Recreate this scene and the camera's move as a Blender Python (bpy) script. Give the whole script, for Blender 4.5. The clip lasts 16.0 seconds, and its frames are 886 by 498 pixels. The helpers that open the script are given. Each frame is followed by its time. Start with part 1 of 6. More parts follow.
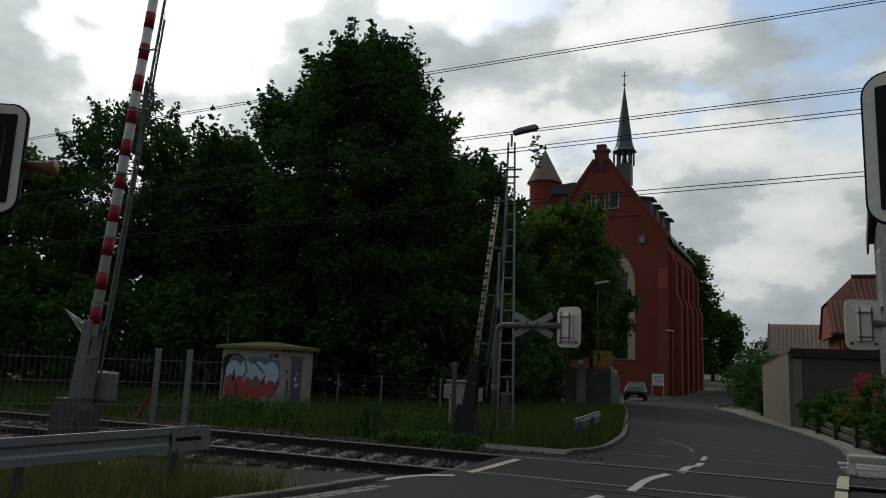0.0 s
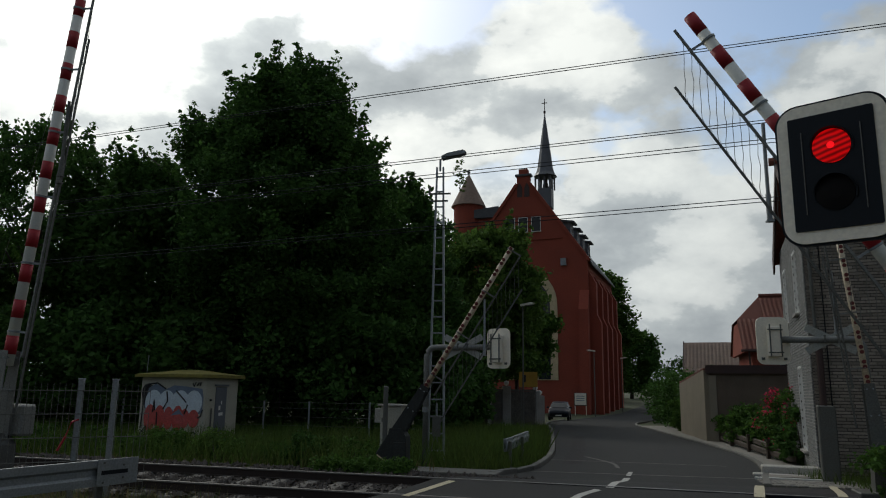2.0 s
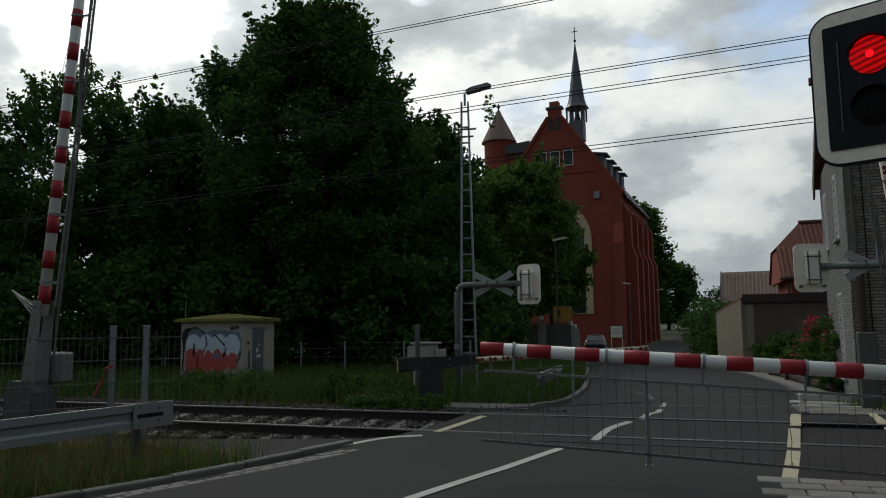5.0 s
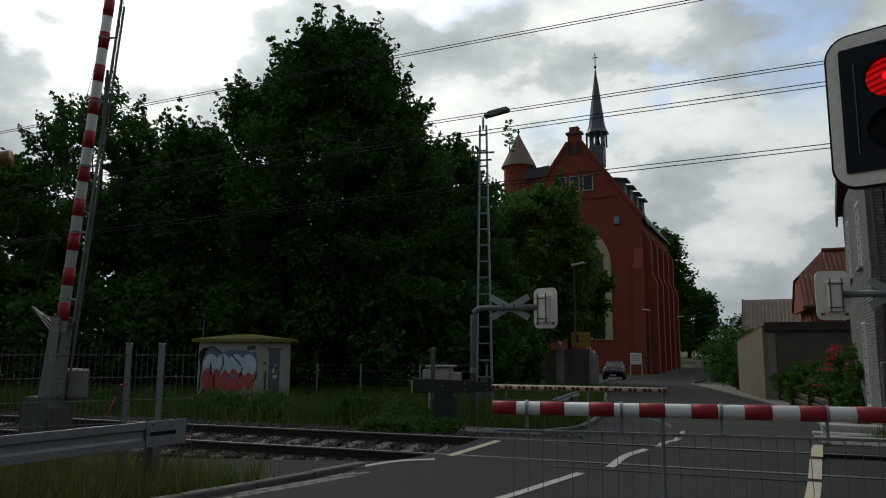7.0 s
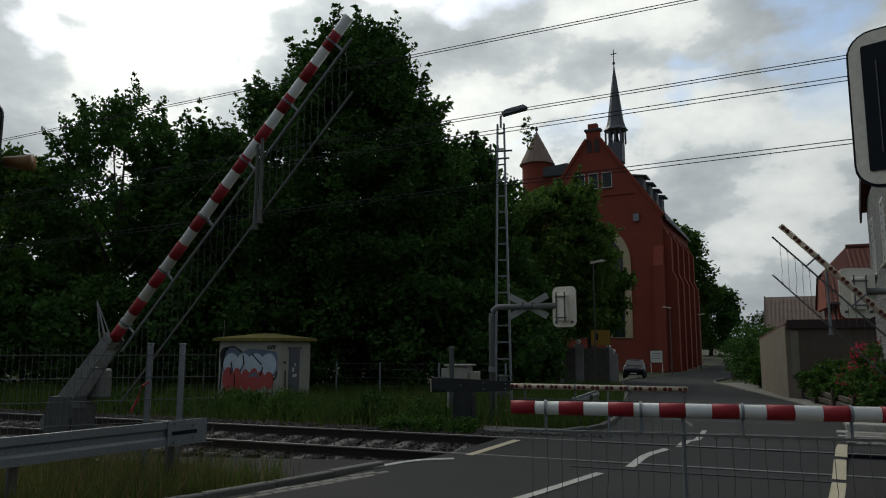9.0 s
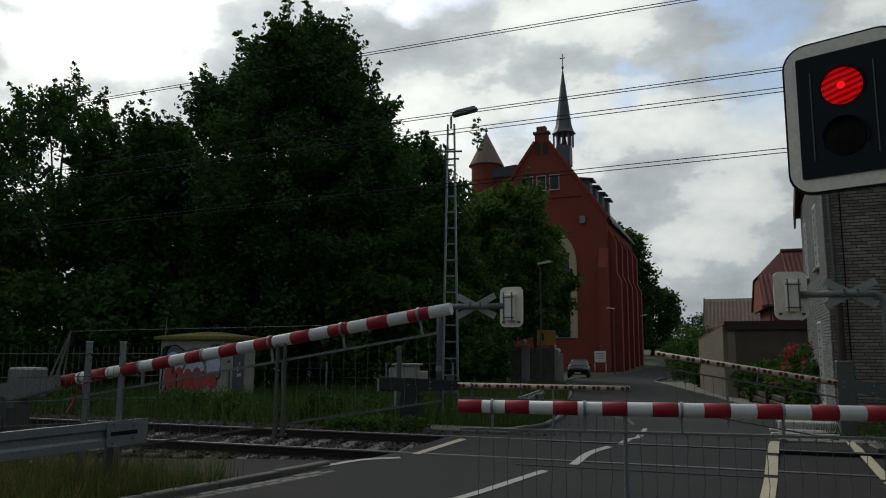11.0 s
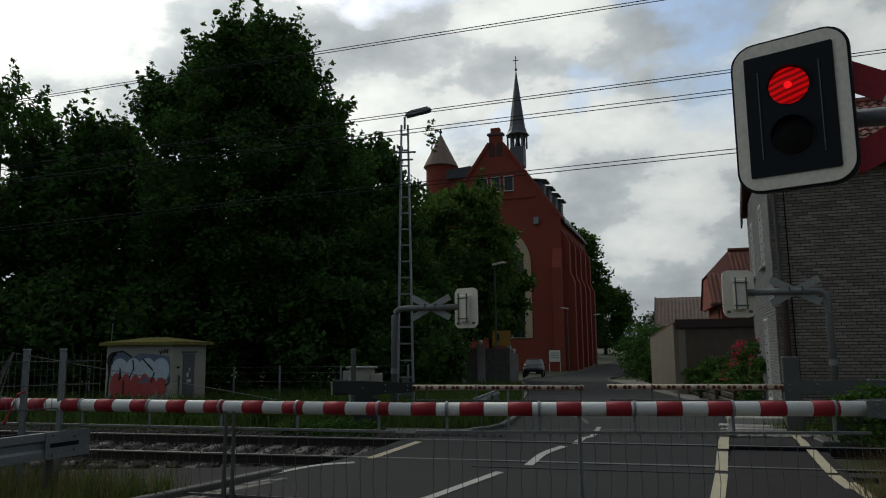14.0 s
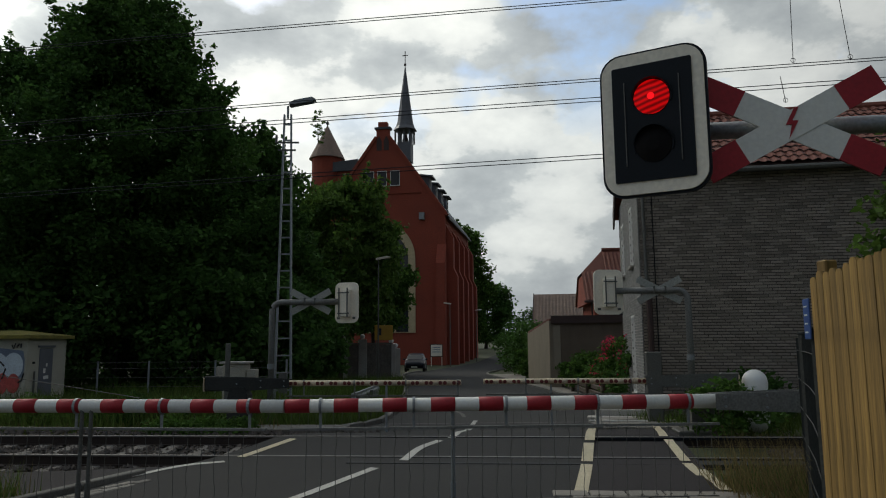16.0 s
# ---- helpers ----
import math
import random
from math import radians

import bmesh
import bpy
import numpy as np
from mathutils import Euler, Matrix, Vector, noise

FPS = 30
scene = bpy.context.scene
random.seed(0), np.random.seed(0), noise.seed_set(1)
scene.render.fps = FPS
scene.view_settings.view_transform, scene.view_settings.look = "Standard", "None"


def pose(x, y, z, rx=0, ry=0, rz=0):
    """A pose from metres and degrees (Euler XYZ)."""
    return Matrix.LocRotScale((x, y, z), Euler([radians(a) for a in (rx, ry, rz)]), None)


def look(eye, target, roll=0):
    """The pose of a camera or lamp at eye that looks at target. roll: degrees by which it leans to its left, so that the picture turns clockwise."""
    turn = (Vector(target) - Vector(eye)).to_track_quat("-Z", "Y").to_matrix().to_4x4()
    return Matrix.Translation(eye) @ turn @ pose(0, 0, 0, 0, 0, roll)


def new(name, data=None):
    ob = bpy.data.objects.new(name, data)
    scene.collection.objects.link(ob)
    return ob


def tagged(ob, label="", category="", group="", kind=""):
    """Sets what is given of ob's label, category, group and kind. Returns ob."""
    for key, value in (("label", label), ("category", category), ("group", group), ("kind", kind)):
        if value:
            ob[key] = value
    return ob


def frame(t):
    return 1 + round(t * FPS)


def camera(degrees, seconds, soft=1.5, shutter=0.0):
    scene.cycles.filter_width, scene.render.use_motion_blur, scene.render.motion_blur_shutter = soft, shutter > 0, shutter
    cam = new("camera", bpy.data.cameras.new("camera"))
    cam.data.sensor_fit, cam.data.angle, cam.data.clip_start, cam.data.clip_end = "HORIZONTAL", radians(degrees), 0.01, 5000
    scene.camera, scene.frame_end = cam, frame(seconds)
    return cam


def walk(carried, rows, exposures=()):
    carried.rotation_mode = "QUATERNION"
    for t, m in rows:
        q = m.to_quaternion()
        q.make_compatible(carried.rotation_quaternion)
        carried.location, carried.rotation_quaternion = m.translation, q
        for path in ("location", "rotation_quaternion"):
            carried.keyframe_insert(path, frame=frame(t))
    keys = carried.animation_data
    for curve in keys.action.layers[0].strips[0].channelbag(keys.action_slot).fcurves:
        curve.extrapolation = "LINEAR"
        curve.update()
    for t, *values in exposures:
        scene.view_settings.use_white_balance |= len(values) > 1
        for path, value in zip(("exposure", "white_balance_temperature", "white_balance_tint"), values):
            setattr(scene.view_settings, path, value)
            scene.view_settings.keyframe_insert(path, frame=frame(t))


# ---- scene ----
import collections

# camera: seconds, x, y, z, heading to the right, tilt up, lean (degrees)
cam = camera(63.1, 16.0, soft=1.1)
CAMERA_ROWS = [
    (0.0, -0.018, -0.045, 1.724, -4.93, 9.06, 2.27),
    (0.5, -0.165, -0.049, 1.702, 1.82, 7.27, -1.13),
    (1.0, -0.181, -0.171, 1.680, -0.06, 10.79, 1.75),
    (1.5, -0.174, -0.190, 1.690, 1.15, 11.12, 1.95),
    (2.0, -0.170, -0.172, 1.695, 1.15, 11.09, 0.86),
    (2.5, -0.148, -0.128, 1.707, 3.00, 10.80, 0.63),
    (3.0, -0.118, -0.100, 1.708, 4.79, 8.79, 0.29),
    (3.5, -0.055, -0.071, 1.707, 4.40, 8.64, 0.30),
    (4.0, -0.025, -0.032, 1.694, 2.97, 8.29, -0.29),
    (4.5, 0.025, -0.021, 1.695, 1.39, 6.74, -0.35),
    (5.0, -0.020, 0.017, 1.708, -1.55, 6.19, -0.71),
    (5.2, -0.014, 0.025, 1.711, -3.46, 6.74, -0.80),
    (7.3, 0.050, 0.040, 1.679, -3.14, 8.19, 0.34),
    (7.5, 0.059, 0.040, 1.679, -3.98, 8.32, -0.16),
    (8.0, 0.050, 0.038, 1.691, -5.39, 8.61, 0.02),
    (8.5, 0.048, 0.052, 1.698, -4.97, 7.92, -0.01),
    (10.8, 0.033, -0.000, 1.697, -1.72, 8.16, 0.57),
    (11.0, 0.037, 0.011, 1.696, -0.43, 7.92, 0.24),
    (11.5, 0.038, 0.031, 1.692, 2.66, 7.34, 0.38),
    (12.0, 0.047, 0.075, 1.702, 3.01, 7.41, -0.26),
    (12.5, 0.058, 0.080, 1.704, 3.47, 7.73, -0.13),
    (13.0, 0.061, 0.084, 1.704, 3.91, 7.80, -0.44),
    (13.5, 0.061, 0.102, 1.705, 3.81, 7.96, -0.34),
    (14.0, 0.063, 0.108, 1.705, 3.15, 8.02, -0.63),
    (14.5, 0.051, 0.074, 1.706, 2.21, 8.56, 0.13),
    (15.0, 0.067, 0.064, 1.696, 5.93, 7.65, 0.60),
    (15.5, 0.110, 0.090, 1.719, 9.59, 8.08, 0.21),
    (16.0, 0.145, 0.133, 1.723, 12.29, 7.48, -0.52),
]


def cam_pose(x, y, z, yaw, pitch, roll):
    return pose(x, y, z, 90 + pitch, 0, -yaw) @ pose(0, 0, 0, 0, 0, roll)


EXPOSURE = 0.0
walk(cam, [(r[0], cam_pose(*r[1:])) for r in CAMERA_ROWS], [(0.0, EXPOSURE + 0.04, 6500, 4), (3.5, EXPOSURE + 0.04, 6500, 4), (5.0, EXPOSURE + 0.13, 6500, 4), (8.0, EXPOSURE + 0.05, 6500, 4), (11.0, EXPOSURE + 0.04, 6500, 4), (12.5, EXPOSURE - 0.03, 6500, 4), (14.5, EXPOSURE, 6500, 4), (16.0, EXPOSURE + 0.16, 6600, 4)])

# ---- world, sun ----
SUN_AZ, SUN_EL = -24.0, 40.0   # degrees: left of straight ahead, above the horizon
world = bpy.data.worlds.new("sky")
scene.world = world
world.use_nodes = True


def build_world():
    nt = world.node_tree
    nt.nodes.clear()
    N, L = nt.nodes.new, nt.links.new
    out, bg = N("ShaderNodeOutputWorld"), N("ShaderNodeBackground")
    sky = N("ShaderNodeTexSky")
    sky.sky_type, sky.sun_disc = "NISHITA", False
    sky.sun_elevation, sky.sun_rotation = radians(SUN_EL), radians(SUN_AZ)
    sky.air_density, sky.dust_density = 1.0, 1.5
    tc = N("ShaderNodeTexCoord")

    def noise_tex(scale, detail, rough, stretch, dist=0.0, shift=0.0):
        mp = N("ShaderNodeMapping")
        mp.inputs["Scale"].default_value = (1, 1, stretch)
        mp.inputs["Location"].default_value = (shift, shift * 0.7, shift * 0.3)
        nz = N("ShaderNodeTexNoise")
        nz.inputs["Scale"].default_value, nz.inputs["Detail"].default_value = scale, detail
        nz.inputs["Roughness"].default_value, nz.inputs["Distortion"].default_value = rough, dist
        L(tc.outputs["Generated"], mp.inputs["Vector"])
        L(mp.outputs["Vector"], nz.inputs["Vector"])
        return nz.outputs["Fac"]

    def ramp(src, stops):
        r = N("ShaderNodeValToRGB")
        els = r.color_ramp.elements
        els[0].position, els[0].color = stops[0][0], (*stops[0][1], 1)
        els[1].position, els[1].color = stops[-1][0], (*stops[-1][1], 1)
        for p, c in stops[1:-1]:
            els.new(p).color = (*c, 1)
        L(src, r.inputs["Fac"])
        return r.outputs["Color"]

    def mixc(kind, fac, a, b):
        m = N("ShaderNodeMix")
        m.data_type, m.blend_type = "RGBA", kind
        for slot, v in ((m.inputs[0], fac), (m.inputs[6], a), (m.inputs[7], b)):
            if isinstance(v, (int, float)):
                slot.default_value = v
            elif isinstance(v, tuple):
                slot.default_value = (*v, 1)
            else:
                L(v, slot)
        return m.outputs[2]

    # cloud body: grey bellies to white tops
    body = ramp(noise_tex(3.8, 12, 0.55, 1.7, 0.0, 5.1),
                [(0.36, (0.46, 0.49, 0.53)), (0.45, (0.60, 0.63, 0.67)), (0.50, (0.72, 0.75, 0.78)), (0.53, (0.96, 0.97, 0.98)), (0.61, (1.15, 1.15, 1.14))])
    # glow of the hidden sun through the cloud
    sun = Vector((math.sin(radians(SUN_AZ)) * math.cos(radians(SUN_EL)), math.cos(radians(SUN_AZ)) * math.cos(radians(SUN_EL)), math.sin(radians(SUN_EL))))
    dot = N("ShaderNodeVectorMath")
    dot.operation = "DOT_PRODUCT"
    dot.inputs[1].default_value = sun
    L(tc.outputs["Generated"], dot.inputs[0])
    glow = ramp(dot.outputs["Value"], [(0.0, (0.21, 0.21, 0.22)), (0.4, (0.54, 0.54, 0.55)), (0.7, (0.80, 0.81, 0.82)), (0.9, (1.05, 1.04, 1.03)), (1.0, (1.5, 1.48, 1.45))])
    cloud = mixc("MULTIPLY", 1.0, body, glow)
    gain = mixc("MULTIPLY", 1.0, cloud, (CLOUD, CLOUD, CLOUD))
    blue = mixc("MULTIPLY", 1.0, sky.outputs["Color"], (SKY, SKY, SKY))
    gaps = ramp(noise_tex(2.6, 10, 0.52, 1.6, 0.0, 9.4), [(0.43, (0, 0, 0)), (0.48, (1, 1, 1))])
    sep = N("ShaderNodeSeparateXYZ")
    L(tc.outputs["Generated"], sep.inputs["Vector"])
    low = ramp(sep.outputs["Z"], [(0.26, (1, 1, 1)), (0.36, (0, 0, 0))])
    cover = mixc("LIGHTEN", 1.0, gaps, low)
    total = mixc("MIX", cover, blue, gain)
    L(total, bg.inputs["Color"])
    bg.inputs["Strength"].default_value = 1.0
    L(bg.outputs["Background"], out.inputs["Surface"])


CLOUD, SKY = 0.83, 0.13
build_world()
sun_data = bpy.data.lights.new("sun", "SUN")
sun_data.energy, sun_data.angle, sun_data.color = 0.6, radians(14), (1.0, 0.95, 0.87)
sun_ob = new("sun", sun_data)
_d = Vector((math.sin(radians(SUN_AZ)) * math.cos(radians(SUN_EL)), math.cos(radians(SUN_AZ)) * math.cos(radians(SUN_EL)), math.sin(radians(SUN_EL))))
sun_ob.matrix_world = look(_d * 100, (0, 0, 0))

# ---- materials ----
MATS = {}


def mat(name, color, rough=0.8, metal=0.0, var=0.25, scale=3.0, fine=60.0, bump=0.15, dark=None, stain=0.0, glow=0.0, spread=0.0, leaf=False, spec=0.5, grain=1.0):
    """Surface with broad stains, fine grain and relief. dark: colour of the stains; spread: variation from piece to piece."""
    if name in MATS:
        return MATS[name]
    m = bpy.data.materials.new(name)
    m.use_nodes = True
    nt = m.node_tree
    N, L = nt.nodes.new, nt.links.new
    b = nt.nodes["Principled BSDF"]
    b.inputs["Roughness"].default_value, b.inputs["Metallic"].default_value = rough, metal
    b.inputs["Specular IOR Level"].default_value = spec
    tc = N("ShaderNodeTexCoord")
    n1, n2 = N("ShaderNodeTexNoise"), N("ShaderNodeTexNoise")
    run = N("ShaderNodeMapping")
    run.inputs["Scale"].default_value = (1, 1, grain)
    L(tc.outputs["Object"], run.inputs["Vector"])
    for n, s, d in ((n1, scale, 5), (n2, fine, 3)):
        n.inputs["Scale"].default_value, n.inputs["Detail"].default_value = s, d
        L(run.outputs["Vector"], n.inputs["Vector"])
    r1, r2 = N("ShaderNodeMapRange"), N("ShaderNodeMapRange")
    r1.inputs["From Min"].default_value, r1.inputs["From Max"].default_value = 0.35, 0.7
    r1.inputs["To Min"].default_value, r1.inputs["To Max"].default_value = 0.0, max(var, stain)
    L(n1.outputs["Fac"], r1.inputs["Value"])
    r2.inputs["From Min"].default_value, r2.inputs["From Max"].default_value = 0.3, 0.7
    r2.inputs["To Min"].default_value, r2.inputs["To Max"].default_value = 1 - var * 0.7, 1 + var * 0.7
    L(n2.outputs["Fac"], r2.inputs["Value"])
    mx = N("ShaderNodeMix")
    mx.data_type = "RGBA"
    mx.inputs[6].default_value = (*color, 1)
    mx.inputs[7].default_value = (*(dark or [c * 0.45 for c in color]), 1)
    L(r1.outputs["Result"], mx.inputs[0])
    hv = N("ShaderNodeHueSaturation")
    L(mx.outputs[2], hv.inputs["Color"])
    val = r2.outputs["Result"]
    if spread:
        src = N("ShaderNodeNewGeometry").outputs["Random Per Island"] if leaf else N("ShaderNodeObjectInfo").outputs["Random"]
        r3 = N("ShaderNodeMapRange")
        r3.inputs["To Min"].default_value, r3.inputs["To Max"].default_value = 1 - spread, 1 + spread
        L(src, r3.inputs["Value"])
        mu = N("ShaderNodeMath")
        mu.operation = "MULTIPLY"
        L(val, mu.inputs[0])
        L(r3.outputs["Result"], mu.inputs[1])
        val = mu.outputs["Value"]
    L(val, hv.inputs["Value"])
    L(hv.outputs["Color"], b.inputs["Base Color"])
    if bump:
        bp = N("ShaderNodeBump")
        bp.inputs["Strength"].default_value, bp.inputs["Distance"].default_value = bump, 0.01
        L(n2.outputs["Fac"], bp.inputs["Height"])
        L(bp.outputs["Normal"], b.inputs["Normal"])
    if leaf:
        b.inputs["Roughness"].default_value = 0.8
        b.inputs["Specular IOR Level"].default_value = 0.2
        tr = N("ShaderNodeBsdfTranslucent")
        L(hv.outputs["Color"], tr.inputs["Color"])
        ms = N("ShaderNodeMixShader")
        ms.inputs["Fac"].default_value = 0.38
        L(b.outputs["BSDF"], ms.inputs[1])
        L(tr.outputs["BSDF"], ms.inputs[2])
        L(ms.outputs["Shader"], nt.nodes["Material Output"].inputs["Surface"])
    if glow:
        b.inputs["Emission Color"].default_value = (*color, 1)
        b.inputs["Emission Strength"].default_value = glow
    MATS[name] = m
    return m


ASPHALT = mat("asphalt", (0.034, 0.034, 0.033), 0.85, var=0.30, scale=0.5, fine=90, bump=0.3, dark=(0.022, 0.022, 0.024), spec=0.15)
ASPHALT_NEW = mat("asphalt_patch", (0.034, 0.031, 0.032), 0.88, var=0.25, scale=1.2, fine=110, bump=0.3, spec=0.15)
PANEL = mat("crossing_panel", (0.030, 0.032, 0.035), 0.75, var=0.3, scale=1.5, fine=70, spec=0.15)
LINE = mat("road_paint", (0.46, 0.45, 0.41), 0.7, var=0.35, scale=2.5, fine=50, dark=(0.30, 0.29, 0.27))
LINE_Y = mat("road_paint_cream", (0.48, 0.42, 0.28), 0.7, var=0.35, scale=2.5, fine=50, dark=(0.30, 0.27, 0.2))
KERB = mat("kerb_stone", (0.13, 0.125, 0.11), 0.85, var=0.35, scale=2, fine=50, spread=0.2)
PAVING = mat("paving_concrete", (0.20, 0.185, 0.16), 0.85, var=0.3, scale=1.5, fine=60, spread=0.15)
SOIL = mat("soil_grass", (0.045, 0.060, 0.022), 0.95, var=0.6, scale=0.6, fine=20, bump=0.6, dark=(0.06, 0.045, 0.025))
GRASS = mat("grass_blades", (0.075, 0.128, 0.024), 0.7, var=0.4, scale=0.5, fine=8, bump=0, dark=(0.10, 0.10, 0.03), spread=0.35, leaf=True)
DRY = mat("dry_grass", (0.20, 0.16, 0.07), 0.8, var=0.4, scale=0.7, fine=8, bump=0, spread=0.35, leaf=True)
HOUSING = mat("housing_paint", (0.075, 0.080, 0.078), 0.7, 0.1, var=0.45, scale=4, fine=40, bump=0.08, dark=(0.045, 0.04, 0.035))
DRIVE_D = mat("dark_drive_paint", (0.035, 0.038, 0.036), 0.75, var=0.4, scale=4, fine=40, bump=0.08, spec=0.25)
CROSS_BACK = mat("cross_back", (0.34, 0.35, 0.32), 0.7, var=0.3, scale=4, fine=40, bump=0.05)
BALLAST = mat("ballast_stone", (0.085, 0.074, 0.066), 0.9, var=0.4, scale=4, fine=40, spread=0.4, spec=0.15)
STEEL = mat("galvanised_steel", (0.26, 0.28, 0.29), 0.55, 0.5, var=0.25, scale=3, fine=40, bump=0.05, dark=(0.20, 0.21, 0.22))
STEEL_D = mat("weathered_steel", (0.125, 0.128, 0.118), 0.6, 0.4, var=0.35, scale=4, fine=40, bump=0.08, dark=(0.10, 0.085, 0.07))
RUST = mat("rail_rust", (0.038, 0.027, 0.022), 0.85, 0.2, var=0.3, scale=5, fine=60)
RAILTOP = mat("rail_head", (0.17, 0.16, 0.15), 0.5, 0.6, var=0.2, scale=5, fine=60, bump=0.02)
SLEEPER = mat("sleeper_concrete", (0.14, 0.13, 0.115), 0.9, var=0.5, scale=3, fine=40, dark=(0.08, 0.07, 0.06))
STEEL_M = mat("dull_steel", (0.20, 0.205, 0.195), 0.6, 0.4, var=0.35, scale=4, fine=40, bump=0.06, dark=(0.12, 0.11, 0.10))
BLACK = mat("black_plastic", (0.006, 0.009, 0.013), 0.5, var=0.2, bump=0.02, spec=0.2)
LENS_OFF = mat("dark_lens", (0.006, 0.005, 0.005), 0.6, var=0.1, bump=0.0, spec=0.1)
RIM = mat("signal_rim", (0.84, 0.78, 0.65), 0.55, var=0.12, scale=4, fine=30, bump=0.02, dark=(0.5, 0.47, 0.4))
RED = mat("red_sheeting", (0.33, 0.009, 0.018), 0.6, var=0.2, scale=4, fine=40, bump=0.03)
WHITE = mat("white_sheeting", (0.72, 0.72, 0.67), 0.5, var=0.08, scale=4, fine=40, bump=0.03, dark=(0.42, 0.41, 0.37))
CREAM = mat("aged_cream_paint", (0.58, 0.50, 0.36), 0.6, var=0.4, scale=3, fine=30, bump=0.05, dark=(0.36, 0.22, 0.10))
DOT = mat("reflector_back", (0.13, 0.018, 0.014), 0.6, var=0.3)
RENDER = mat("hut_render", (0.42, 0.40, 0.33), 0.9, var=0.35, scale=1.2, fine=50, dark=(0.24, 0.24, 0.19))
MOSS = mat("mossy_roof", (0.22, 0.19, 0.04), 0.95, var=0.5, scale=3, fine=30, bump=0.5, dark=(0.07, 0.07, 0.03))
G_WHITE = mat("spray_white", (0.56, 0.64, 0.70), 0.7, var=0.25, scale=2, fine=30, bump=0.02)
G_RED = mat("spray_red", (0.45, 0.06, 0.05), 0.7, var=0.4, scale=2, fine=25, bump=0.02, dark=(0.35, 0.12, 0.12))
G_BLUE = mat("spray_blue_grey", (0.15, 0.19, 0.26), 0.7, var=0.3, bump=0.02)
G_BLACK = mat("spray_black", (0.015, 0.015, 0.018), 0.7, var=0.3, bump=0.02)
DOOR_GREY = mat("grey_door_paint", (0.13, 0.14, 0.16), 0.6, var=0.25, scale=2)
BRICK_RED = mat("church_brick", (0.27, 0.056, 0.031), 0.9, var=0.4, scale=0.5, fine=9, bump=0.3, dark=(0.16, 0.035, 0.022))
SLATE = mat("slate_roof", (0.075, 0.078, 0.085), 0.65, var=0.35, scale=1.5, fine=12, bump=0.3)
SPIRE_M = mat("slate_spire", (0.11, 0.115, 0.13), 0.55, var=0.3, scale=1, fine=10, bump=0.2)
STONE = mat("pale_stone", (0.55, 0.45, 0.28), 0.85, var=0.3, scale=1.5, fine=30)
GLASS = mat("window_glass", (0.03, 0.035, 0.04), 0.08, var=0.1, bump=0.0)
FRAME_W = mat("white_window_frame", (0.70, 0.70, 0.68), 0.5, var=0.1)
FACADE = mat("grey_brick", (0.27, 0.235, 0.195), 0.85, var=0.3, scale=2, fine=40, spread=0.22)
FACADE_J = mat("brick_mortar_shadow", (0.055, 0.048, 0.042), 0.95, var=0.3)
FACADE_L = mat("pale_facing_brick", (0.225, 0.225, 0.22), 0.8, var=0.25, scale=2, fine=40, spread=0.15)
TILE_RED = mat("red_roof_tile", (0.175, 0.055, 0.036), 0.8, var=0.4, scale=2, fine=20, spread=0.2, dark=(0.12, 0.045, 0.03))
TILE_BRN = mat("brown_roof_tile", (0.25, 0.18, 0.14), 0.85, var=0.35, scale=2, fine=20, spread=0.2)
GARAGE = mat("brown_pebble_wall", (0.15, 0.115, 0.085), 0.95, var=0.4, scale=2, fine=35, bump=0.6)
GARAGE_S = mat("beige_wall", (0.28, 0.24, 0.18), 0.9, var=0.25, scale=1, fine=40)
FASCIA = mat("dark_fascia", (0.055, 0.03, 0.026), 0.7, var=0.3)
CONC = mat("pale_concrete", (0.42, 0.40, 0.36), 0.9, var=0.4, scale=1.5, fine=40, dark=(0.2, 0.19, 0.16))
WOOD = mat("fence_wood", (0.33, 0.20, 0.05), 0.75, var=0.5, scale=9, fine=60, spread=0.22, dark=(0.075, 0.042, 0.016), grain=0.07, stain=0.75)
TIMBER = mat("dark_timber", (0.075, 0.055, 0.04), 0.85, var=0.4, scale=3, fine=30)
BARK = mat("bark", (0.06, 0.048, 0.038), 0.95, var=0.4, scale=3, fine=20, bump=0.6)
LEAF_D = mat("leaf_dark", (0.056, 0.122, 0.026), 0.55, var=0.3, scale=0.3, fine=2, bump=0, spread=0.4, leaf=True)
LEAF_M = mat("leaf_mid", (0.066, 0.135, 0.024), 0.55, var=0.3, scale=0.3, fine=2, bump=0, spread=0.4, leaf=True)
LEAF_L = mat("leaf_light", (0.092, 0.165, 0.032), 0.55, var=0.3, scale=0.3, fine=2, bump=0, spread=0.4, leaf=True)
PETAL = mat("pink_petal", (0.50, 0.035, 0.09), 0.6, var=0.2, scale=1, fine=5, bump=0, spread=0.35, leaf=True)
LAMP_RED = mat("lit_red_lens", (0.9, 0.0015, 0.004), 0.5, var=0.05, bump=0, glow=0.5, spec=0.15)


